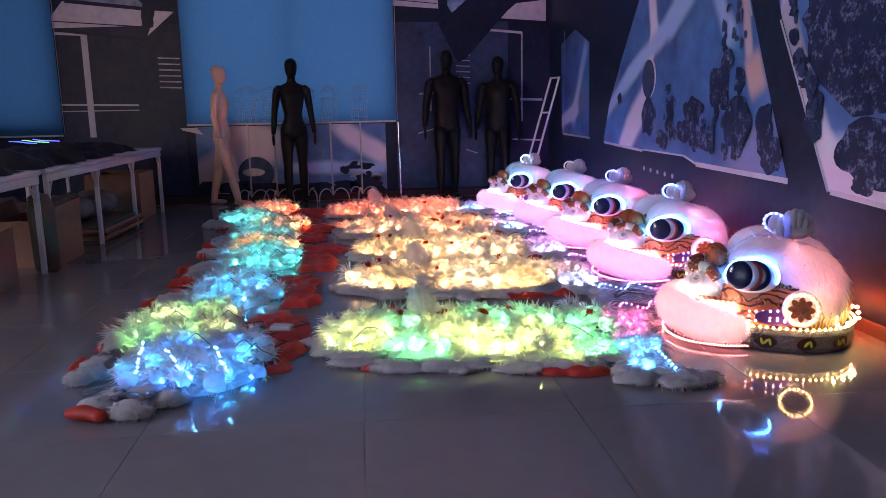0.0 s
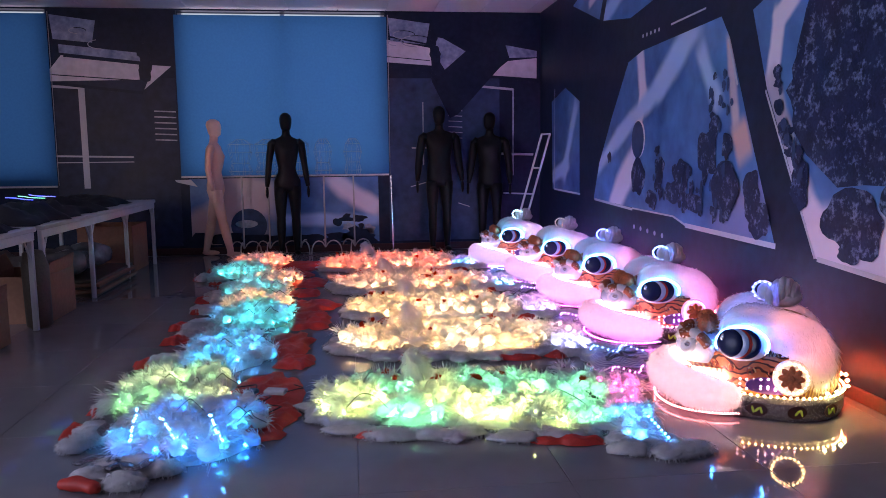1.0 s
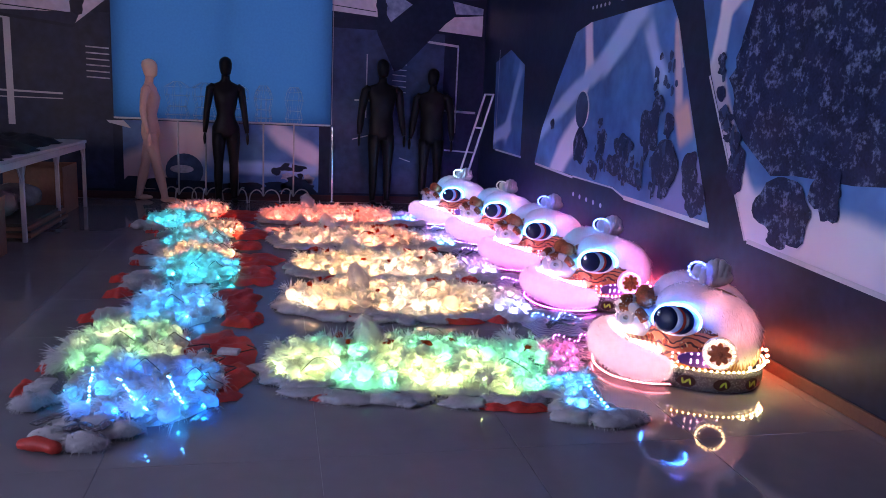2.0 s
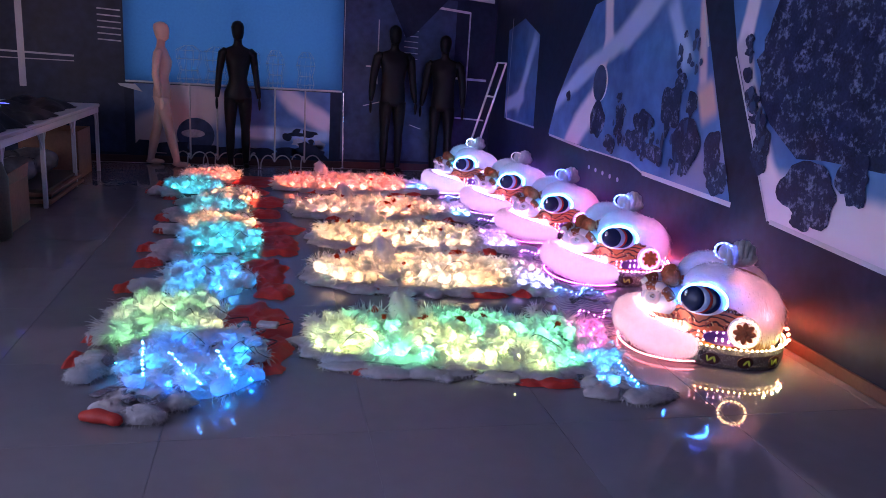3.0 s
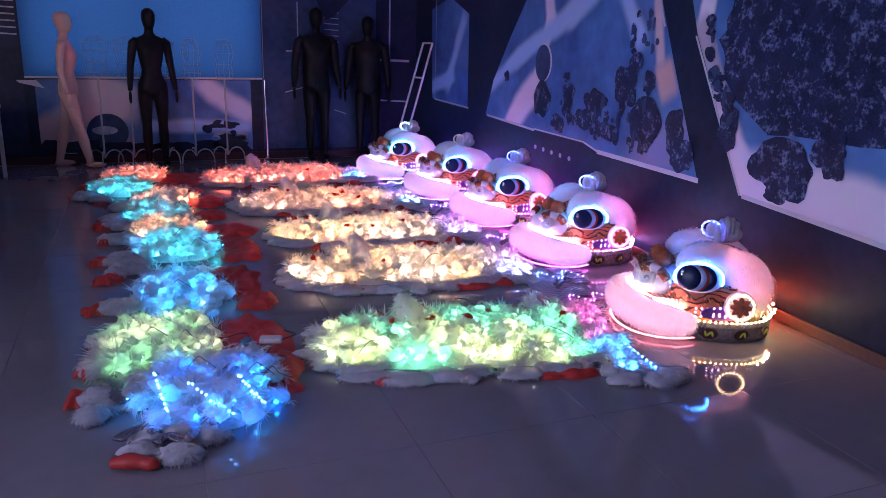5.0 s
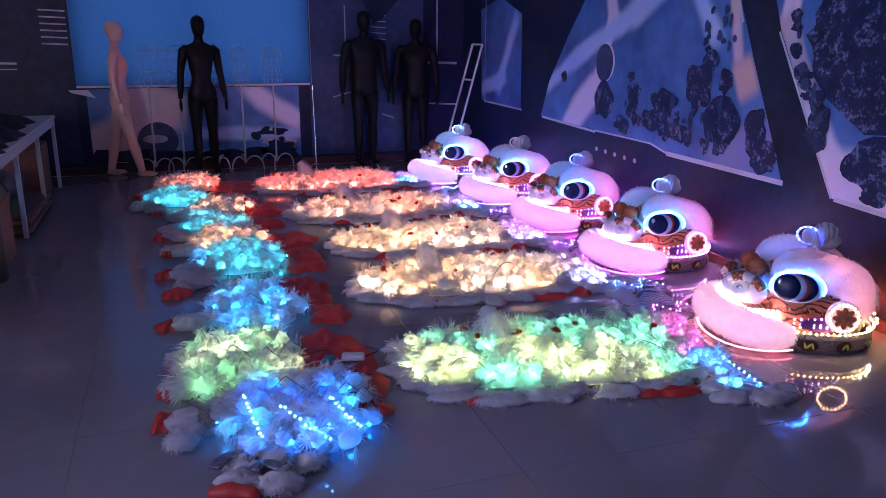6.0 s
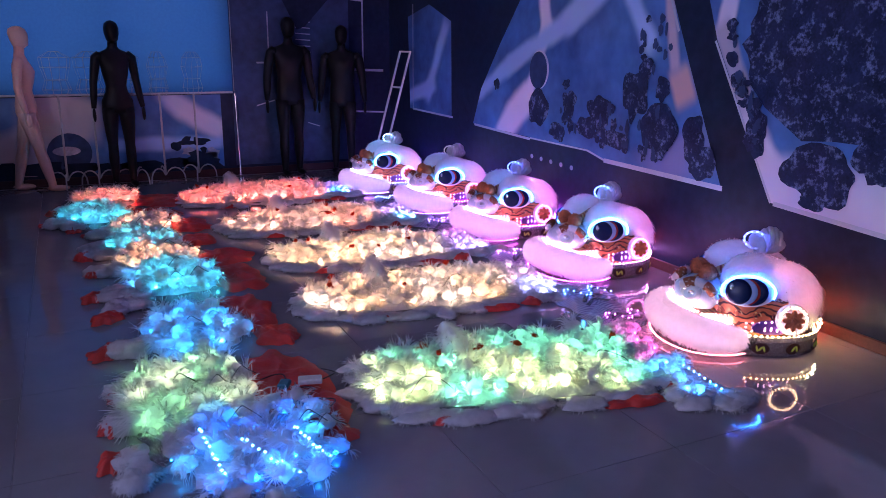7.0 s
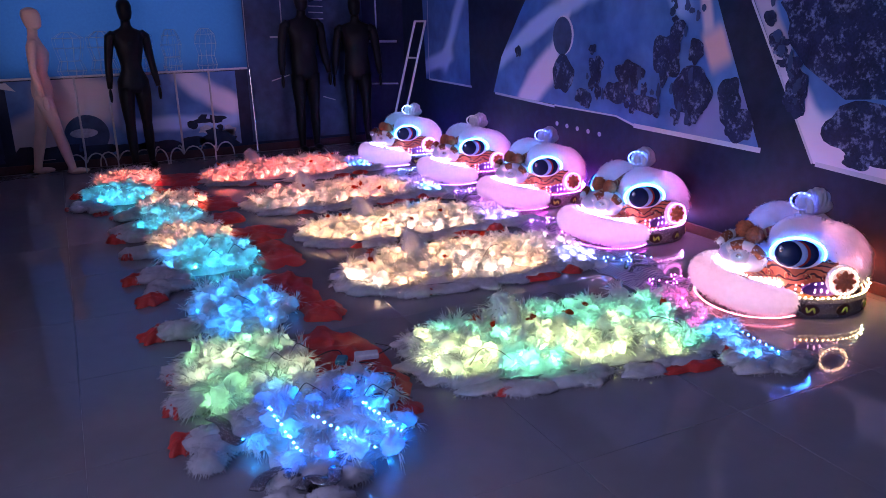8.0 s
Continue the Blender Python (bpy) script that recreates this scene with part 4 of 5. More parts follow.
def lion_head(x, y, turn, eye_led, lip_led, ear_led, band_led, knob_led, label, rear_led=(0.8, 0.1, 1.0), power=1.0):
    """A lion dance head resting on the floor, facing -x; its middle is under the crest."""
    L = thing("lion_dance_mask", label, "lion mask", pose(x, y, 0, 0, 0, turn), group="row of lion heads")
    global HOOD
    HOOD = HOOD or head_fur()
    hood = new("fur_hood", HOOD)
    hood.parent = L
    tagged(hood, "white fur hood with two bulging brows")
    # dome
    dome = Shape().ball((0.04, 0, 0.20), (0.30, 0.285, 0.27), 32, 20)
    dome.v = [(p[0], p[1], max(p[2], 0.05)) for p in dome.v]
    part("back_dome", dome, BACK_CLOTH, L, "dark red and gold cloth covered back", True)
    # band with patches
    loop = arc_pts([(-0.16, -0.27, 0), (0.0, -0.305, 0), (0.16, -0.29, 0), (0.29, -0.19, 0), (0.345, 0, 0), (0.29, 0.19, 0), (0.16, 0.29, 0), (0.0, 0.305, 0), (-0.16, 0.27, 0)], 6)
    vs, fs = [], []
    for p in loop:
        o = Vector((p.x, p.y, 0)).normalized() * 0.012
        vs += [(p.x, p.y, 0.004), (p.x + o.x, p.y + o.y, 0.03), (p.x + o.x, p.y + o.y, 0.085), (p.x, p.y, 0.11), (p.x - o.x, p.y - o.y, 0.11), (p.x - o.x, p.y - o.y, 0.004)]
    for i in range(len(loop) - 1):
        for k in range(6):
            a, b = i * 6 + k, i * 6 + (k + 1) % 6
            fs.append((a, b, b + 6, a + 6))
    part("base_band", Shape().add(vs, fs), SEQUIN, L, "silver sequinned band")
    for sd in (-1, 1):
        for px in (-0.05, 0.10, 0.25):
            i = min(range(len(loop)), key=lambda q: abs(loop[q].x - px) + (0 if loop[q].y * sd > 0 else 9))
            c, d = loop[i], (loop[min(i + 1, len(loop) - 1)] - loop[max(i - 1, 0)]).normalized()
            o = Vector((c.x, c.y, 0)).normalized()
            ctr = c + o * 0.013 + Vector((0, 0, 0.052))
            pt = part("patch", Shape().disc(ctr, o, d, 0.046, 0.030, 0.004, 20), MAROON, L, "dark maroon oval patch with lime marks")
            for k in range(3):
                q = ctr + o * 0.0045 + d * (-0.018 + 0.018 * k)
                part("mark", Shape().disc(q, o, Vector((0, 0, 1)) + d * (0.9 if k == 1 else -0.25), 0.018, 0.006, 0.003, 6), LIME, pt)
    led = Shape()
    for i in range(0, len(loop) - 1):
        for f in (0.0,):
            p = loop[i].lerp(loop[i + 1], f)
            o = Vector((p.x, p.y, 0)).normalized()
            led.bead((p.x + o.x * 0.012, p.y + o.y * 0.012, 0.118), 0.007)
    tagged(part("band_light_strip", led, glow(band_led, 14.0 * power), L, "row of lit beads"), kind="stuff")
    rear = Shape()
    for k in range(9):
        w = math.radians(-8 + 11 * k)
        rear.bead((0.04 + 0.33 * math.cos(w), 0.31 * math.sin(w), 0.145 + 0.012 * (k % 2)), 0.011)
    tagged(part("rear_light_strip", rear, glow(rear_led, 95.0 * power), L, "row of lit coloured beads at the back"), kind="stuff")
    # extra beads, added to throw more of the band's colour on the wall
    flank = Shape()
    for k in range(4):
        w = math.radians(-52 + 11 * k)
        flank.bead((0.04 + 0.335 * math.cos(w), 0.325 * math.sin(w), 0.135), 0.009)
    tagged(part("added_flank_glow", flank, glow(tuple(a * b for a, b in zip(band_led, (0.6, 0.9, 1.0))), 75.0 * power), L, "added lit beads behind the ear that colour the wall"), kind="stuff")
    # face panel with scrolls
    for sd in (-1, 1):
        vs, fs = [], []
        n = 16
        for i in range(n + 1):
            w = math.radians(200 - 120 * i / n) if sd > 0 else math.radians(-200 + 120 * i / n)
            cx, cy = 0.02 + 0.33 * math.cos(w), 0.305 * math.sin(w)
            for z, k in ((0.10, 0.94), (0.17, 1.0), (0.24, 1.0), (0.30, 0.95)):
                vs.append((cx * k, cy * k, z))
        for i in range(n):
            for k in range(3):
                a = i * 4 + k
                fs.append((a, a + 4, a + 5, a + 1))
        fpart = part("face_panel", Shape().add(vs, fs), SCROLL, L, "red panel painted with gold scrolls", True)
        curls = Shape()
        for i in range(7):
            w = (200 - 112 * (i + 0.7) / 7) * sd
            cx, cy = 0.02 + 0.338 * math.cos(math.radians(w)), 0.313 * math.sin(math.radians(w))
            t = Vector((-math.sin(math.radians(w)), math.cos(math.radians(w)), 0))
            pts = []
            for q in range(13):
                a, r = q * 0.62, 0.024 - 0.0016 * q
                pts.append(Vector((cx, cy, 0.225)) + t * (r * math.cos(a)) + Vector((0, 0, r * math.sin(a))))
            curls.tube(pts, 0.0035, 5)
        tagged(part("scroll_trim", curls, BROCADE, fpart), kind="stuff")
        part("cheek_cloth", Shape().disc((0.0, 0.296 * sd, 0.165), (0, sd, 0), (1, 0, 0), 0.11, 0.04, 0.012, 20, 0.004), VIOLET_CLOTH, L, "violet satin cheek cloth")
        # strings of beads on the cheek
        for row in range(3):
            beads = Shape()
            for i in range(9):
                w = math.radians((118 - 5.2 * i) * sd)
                beads.bead((0.345 * math.cos(w) + 0.03, 0.318 * math.sin(w), 0.198 - 0.022 * row - 0.004 * abs(i - 4) - 0.003 * i * (row == 1)), 0.0065)
            part("bead_string", beads, glow(tuple(0.5 * a + 0.4 for a in lip_led), 4.0 * power), L, "string of lit white beads")
        # eye
        nrm = Vector((EYE_N[0], EYE_N[1] * sd, EYE_N[2])).normalized()
        tan = Vector((EYE_T[0], EYE_T[1] * sd, EYE_T[2]))
        ec = Vector((EYE_C[0], EYE_C[1] * sd, EYE_C[2]))
        eye = part("eye", Shape().disc(ec, nrm, tan, 0.130, 0.079, 0.02, 32, 0.018), EYE_WHITE, L, "white almond eye with a navy pupil", True)
        tn = (tan - nrm * tan.dot(nrm)).normalized()
        bt = nrm.cross(tn)
        part("outer_iris", Shape().disc(ec + nrm * 0.028 + tn * 0.019, nrm, tan, 0.082, 0.070, 0.010, 28, 0.006), EYE_NAVY, eye, "", True)
        part("red_ring", Shape().disc(ec + nrm * 0.038 - tn * 0.010, nrm, tan, 0.075, 0.070, 0.006, 28, 0.004), EYE_RED, eye, "", True)
        part("blue_ring", Shape().disc(ec + nrm * 0.0445 - tn * 0.021, nrm, tan, 0.073, 0.069, 0.005, 28, 0.004), EYE_BLUE, eye, "", True)
        part("pupil", Shape().disc(ec + nrm * 0.050 - tn * 0.041, nrm, tan, 0.064, 0.066, 0.008, 28, 0.012), EYE_NAVY, eye, "", True)
        part("glint", Shape().disc(ec + nrm * 0.062 - tn * 0.073 - bt * 0.026 * sd, nrm, tan, 0.012, 0.017, 0.006, 10, 0.006), CHROME, eye)
        rim = []
        for k in range(25):
            w = math.pi * (-0.12 + 1.24 * k / 24)
            rim.append(ec + nrm * 0.020 + tn * 0.133 * math.cos(w) + bt * (0.083 * math.sin(w)) * (1 if bt.z > 0 else -1))
        part("eye_light", Shape().tube(rim, 0.0042, 6), glow((0.03, eye_led[1] + 0.04, 1.0), 28.0 * power), eye, "lit pale blue light line round the eye")
        # lights under the cheek fur
        bcore = Shape()
        for q in ((0.20, 0.215, 0.33), (0.17, 0.25, 0.29), (0.22, 0.20, 0.26), (0.06, 0.19, 0.415)):
            bcore.bead((q[0], q[1] * sd, q[2]), 0.010)
        part("cheek_light", bcore, glow(tuple(0.7 * a + 0.2 for a, b in zip(lip_led, eye_led)), 75.0 * power), L, "lights inside the cheek fur")
        # ear rosette
        ec2 = Vector((0.085, 0.318 * sd, 0.215))
        en = Vector((-0.15, 1.0 * sd, 0.12)).normalized()
        et = Vector((1, 0.15 * sd, 0))
        et = (et - en * et.dot(en)).normalized()
        eb = en.cross(et)
        ear = part("ear_rosette", Shape().disc(ec2, en, et, 0.082, 0.082, 0.022, 24, 0.012), FUR, L, "round rosette ringed by lights", True)
        petals = Shape()
        for k in range(8):
            w = 2 * math.pi * k / 8
            petals.disc(ec2 + en * 0.034 + et * 0.031 * math.cos(w) + eb * 0.031 * math.sin(w), en, et * math.cos(w) + eb * math.sin(w), 0.026, 0.015, 0.004, 10, 0.005)
        petals.disc(ec2 + en * 0.038, en, et, 0.016, 0.016, 0.005, 10, 0.005)
        part("flower", petals, POMPOM, ear, "rust-brown flower petals")
        ring = Shape()
        for k in range(22):
            w = 2 * math.pi * k / 22
            ring.bead(ec2 + en * 0.030 + et * 0.068 * math.cos(w) + eb * 0.068 * math.sin(w), 0.0065)
        part("ear_light_ring", ring, glow(ear_led, 9.0 * power), ear)
        # nostril and pompom
        nc = Vector((-0.365, 0.095 * sd, 0.285))
        nn = Vector((-0.75, 0.55 * sd, 0.35)).normalized()
        nos = Shape()
        nt_ = nn.cross(Vector((0, 0, 1))).normalized()
        nb = nn.cross(nt_)
        nos.tube([nc + nt_ * 0.045 * math.cos(2 * math.pi * k / 16) + nb * 0.035 * math.sin(2 * math.pi * k / 16) for k in range(16)], 0.016, 8, closed=True)
        part("nostril", nos, FUR, L, "white fur nostril ring", True)
        part("nostril_gem", Shape().disc(nc, nn, nt_, 0.026, 0.018, 0.008, 12, 0.008), CHROME, L)
        roll = arc_pts([(-0.25, 0.17 * sd, 0.27), (-0.30, 0.15 * sd, 0.335), (-0.36, 0.09 * sd, 0.35), (-0.42, 0.06 * sd, 0.32)], 5)
        rs = Shape().tube(roll, [0.014 + 0.010 * math.sin(math.pi * k / (len(roll) - 1)) for k in range(len(roll))], 10)
        fur_tube(rs, roll, [0.022] * len(roll), 160, 0.022, 0.005)
        nroll = part("nose_roll", rs, FUR, L, "white fur roll over the nose", True)
        for k in (2, 9):
            part("stripe", Shape().tube(roll[k:k + 5], 0.0262, 10), BROWN_FUR, nroll, "dark brown stripe")
        pom = Shape().ball((-0.275, 0.062 * sd, 0.392), 0.047, 14, 10, rough=0.15)
        fur_ball(pom, (-0.275, 0.062 * sd, 0.392), (0.047, 0.047, 0.047), 500, 0.016, 0.004, 0.1)
        part("pompom", pom, POMPOM, L, "rust-red pompom", True)
    # muzzle
    muz = Shape().ball((-0.27, 0, 0.26), (0.15, 0.17, 0.10), 22, 14, rough=0.08)
    part("muzzle", muz, EYE_WHITE, L, "white padded muzzle", True)
    part("nose_bridge", Shape().tube(arc_pts([(-0.36, 0, 0.315), (-0.28, 0, 0.335), (-0.2, 0, 0.37), (-0.13, 0, 0.41)], 4), [0.022, 0.025, 0.028, 0.03, 0.032, 0.034, 0.034, 0.034, 0.032, 0.03, 0.028, 0.025, 0.02], 12), BROCADE, L, "red and gold nose bridge", True)
    # lip roll
    path = arc_pts([(-0.135, -0.285, 0.098), (-0.25, -0.295, 0.105), (-0.38, -0.245, 0.122), (-0.455, -0.13, 0.138), (-0.475, 0, 0.142), (-0.455, 0.13, 0.138), (-0.38, 0.245, 0.122), (-0.25, 0.295, 0.105), (-0.135, 0.285, 0.098)], 5)
    rad = [0.038 + 0.047 * min(1.0, 5.0 * k / (len(path) - 1), 5.0 * (1 - k / (len(path) - 1))) ** 0.5 for k in range(len(path))]
    lip = Shape().tube(path, rad, 16)
    fur_tube(lip, path, rad, 9000, 0.020, 0.0042)
    part("lip", lip, FUR, L, "thick white fur lip", True)
    part("jaw_cloth", Shape().slab([(-0.1, -0.24), (-0.36, -0.2), (-0.45, 0), (-0.36, 0.2), (-0.1, 0.24)], "z", 0.01, 0.2), BROCADE, L, "red cloth inside the mouth")
    ll = Shape()
    for i in range(len(path) - 1):
        for f in (0.0, 0.5):
            p = path[i].lerp(path[i + 1], f)
            o = (p - Vector((-0.15, 0, p.z))).normalized()
            ll.bead((p.x + o.x * rad[i] * 0.55, p.y + o.y * rad[i] * 0.55, 0.024), 0.006)
    core = Shape()
    for i in range(0, len(path)):
        core.bead(path[i], 0.012)
    part("lip_core_light", core, glow(tuple(0.36 * a + 0.5 for a in lip_led), 7.0 * power), L, "lights inside the fur lip")
    part("lip_light_strip", ll, glow(lip_led, 8.0 * power), L, "row of lit beads under the lip")
    ul = Shape()
    for i in range(2, len(path) - 3):
        p = path[i]
        o = (p - Vector((-0.15, 0, p.z))).normalized()
        ul.bead((p.x - o.x * 0.06, p.y - o.y * 0.06, p.z + rad[i] * 0.95), 0.0075)
    part("mouth_light_strip", ul, glow(tuple(0.3 * a + 0.3 * b + 0.35 for a, b in zip(lip_led, band_led)), 85.0 * power), L)
    part("chin_cloth", Shape().tube(arc_pts([(-0.12, -0.29, 0.03), (-0.25, -0.28, 0.02), (-0.36, -0.2, 0.02), (-0.42, 0, 0.02), (-0.36, 0.2, 0.02), (-0.25, 0.28, 0.02), (-0.12, 0.29, 0.03)], 4), 0.02, 8), SEQUIN, L, "silver sequin chin edge")
    # crest
    crest = Shape()
    for k in range(5):
        f = k / 4
        crest.tube([(0.02 + 0.10 * f + (0.075 - 0.03 * f) * 0.3 * math.cos(2 * math.pi * q / 18), (0.085 - 0.012 * k) * math.cos(2 * math.pi * q / 18), 0.525 + 0.045 * math.sin(f * 2.4) + (0.055 - 0.006 * k) * math.sin(2 * math.pi * q / 18)) for q in range(18)], 0.020, 8, closed=True)
    crest.ball((0.07, 0, 0.53), (0.09, 0.06, 0.05), 14, 10)
    crest.ball((-0.005, -0.012, 0.558), (0.044, 0.034, 0.046), 14, 10)
    cr = part("crest", crest, GREY_FUR, L, "white ribbed crest with a ring of lights", True)
    kl = Shape()
    for k in range(13):
        w = 2 * math.pi * k / 13
        kl.bead((-0.022 + 0.046 * math.cos(w), -0.028 - 0.034 * math.cos(w), 0.562 + 0.045 * math.sin(w)), 0.0068 if k % 13 not in (9, 10, 11) else 0.003)
    part("crest_light_ring", kl, glow(knob_led, 8.0 * power), cr, "ring of blue and white lights")
    part("crest_ring", Shape().tube([(-0.017 + 0.046 * math.cos(2 * math.pi * k / 18), -0.021 - 0.034 * math.cos(2 * math.pi * k / 18), 0.562 + 0.045 * math.sin(2 * math.pi * k / 18)) for k in range(18)], 0.0065, 8, closed=True), FUR, cr, "", True)
    return L


lion_head(2.07, 8.48, 0, (0.12, 0.55, 1.0), (0.62, 0.28, 1.0), (1.0, 0.25, 0.6), (0.25, 0.4, 1.0), (0.3, 0.8, 1.0), "white lion dance head with pale blue and violet lights", (0.35, 0.15, 1.0))
lion_head(2.25, 7.33, 0, (0.12, 0.5, 1.0), (0.62, 0.18, 1.0), (1.0, 0.22, 0.5), (1.0, 0.15, 0.8), (0.03, 0.025, 0.02), "white lion dance head with violet lights and a dim crest", (0.45, 0.1, 1.0))
lion_head(2.30, 6.20, 0, (0.12, 0.4, 1.0), (1.0, 0.10, 0.72), (1.0, 0.2, 0.6), (1.0, 0.18, 0.8), (0.06, 0.16, 1.0), "white lion dance head with pink lights and blue crest beads", (0.75, 0.1, 0.9))
lion_head(2.30, 4.99, 0, (0.10, 0.45, 1.0), (1.0, 0.12, 0.85), (1.0, 0.2, 0.55), (0.9, 0.3, 0.6), (0.08, 0.28, 1.0), "white lion dance head with magenta lights and a furry brow", (1.0, 0.06, 0.05))
lion_head(2.23, 3.54, -24, (0.12, 0.22, 1.0), (1.0, 0.22, 0.20), (1.0, 0.66, 0.24), (1.0, 0.74, 0.20), (0.08, 0.16, 1.0), "white lion dance head with yellow ear and band lights", (1.0, 0.08, 0.02))


# ---- feathered costumes on the floor ----
def feather_puff(shape, p, size, locks, lay=(-0.2, -0.35)):
    """A tuft of marabou: a billowing core of down with locks of fine barbs that fan out of it."""
    p = Vector(p)
    m = Euler((rnd(-0.5, 0.5), rnd(-0.5, 0.5), rnd(0, 6.28))).to_matrix()
    r = (size * rnd(0.45, 0.78), size * rnd(0.38, 0.55), size * rnd(0.30, 0.46))
    shape.ball(p, [q * 0.74 for q in r], 14, 9, m, rough=0.4)
    lean = Vector((lay[0] + rnd(-0.5, 0.5), lay[1] + rnd(-0.5, 0.5), 0))
    for _ in range(locks):
        d = Vector((random.gauss(0, 1), random.gauss(0, 1), random.gauss(0.35, 0.8))).normalized()
        root = p + m @ Vector((d.x * r[0] * 0.8, d.y * r[1] * 0.8, d.z * r[2] * 0.8))
        n = (m @ d + Vector((0, 0, 0.35))).normalized()
        way = n * rnd(0.3, 0.9) + lean + Vector((rnd(-0.5, 0.5), rnd(-0.5, 0.5), rnd(-0.2, 0.4)))
        length, fall = size * rnd(0.38, 0.85), rnd(0.1, 0.6)
        for _ in range(9):
            shape.blade(root + Vector((rnd(-1, 1), rnd(-1, 1), rnd(-0.5, 0.5))) * size * 0.07, way + Vector((rnd(-1, 1), rnd(-1, 1), rnd(-1, 1))) * 0.42, length * rnd(0.55, 1.1), size * rnd(0.028, 0.05), fall, n)


def plush(shape, c, r, hairs=300, length=0.028):
    """A soft lump of plush with short fur, flat where it meets the floor."""
    first = len(shape.v)
    shape.ball(c, r, 16, 10, rough=0.5)
    fur_ball(shape, c, r, int(hairs * 1.8), length, 0.0032, 0.45, -0.1)
    for q in range(first, len(shape.v)):
        x, y, z = shape.v[q]
        shape.v[q] = (x, y, max(z, 0.003))


def wavy_cloth(cx, cy, rx, ry, z, power_, amp, seed, n=44, rough=0.12):
    """A cloth lying on the floor with an uneven rounded outline, creases and small folds."""
    vs, fs = [(cx, cy, z + amp)], []
    rings = 12
    for i in range(1, rings + 1):
        f = i / rings
        for k in range(n):
            w = 2 * math.pi * k / n
            c, s = math.cos(w), math.sin(w)
            q = (abs(c) ** power_ + abs(s) ** power_) ** (-1 / power_)
            o = 1 + rough * noise.noise(Vector((c * 2 + seed, s * 2, seed))) + rough * 0.4 * noise.noise(Vector((c * 6 + seed, s * 6, seed)))
            x, y = rx * q * c * f * o, ry * q * s * f * o
            crease = 1 - 2 * abs(noise.noise(Vector((x * 9 + seed, y * 5, seed + 4))))
            h = 0.004 if i == rings else z * (1 - f ** 4) + amp * 0.9 * crease * (1 - f ** 6) + amp * 0.5 * noise.noise(Vector((x * 30, y * 30, seed)))
            vs.append((cx + x, cy + y, max(0.004, h)))
    for k in range(n):
        fs.append((0, 1 + k, 1 + (k + 1) % n))
    for i in range(rings - 1):
        for k in range(n):
            a, b = 1 + i * n + k, 1 + i * n + (k + 1) % n
            fs.append((a, a + n, b + n, b))
    return Shape().add(vs, fs)


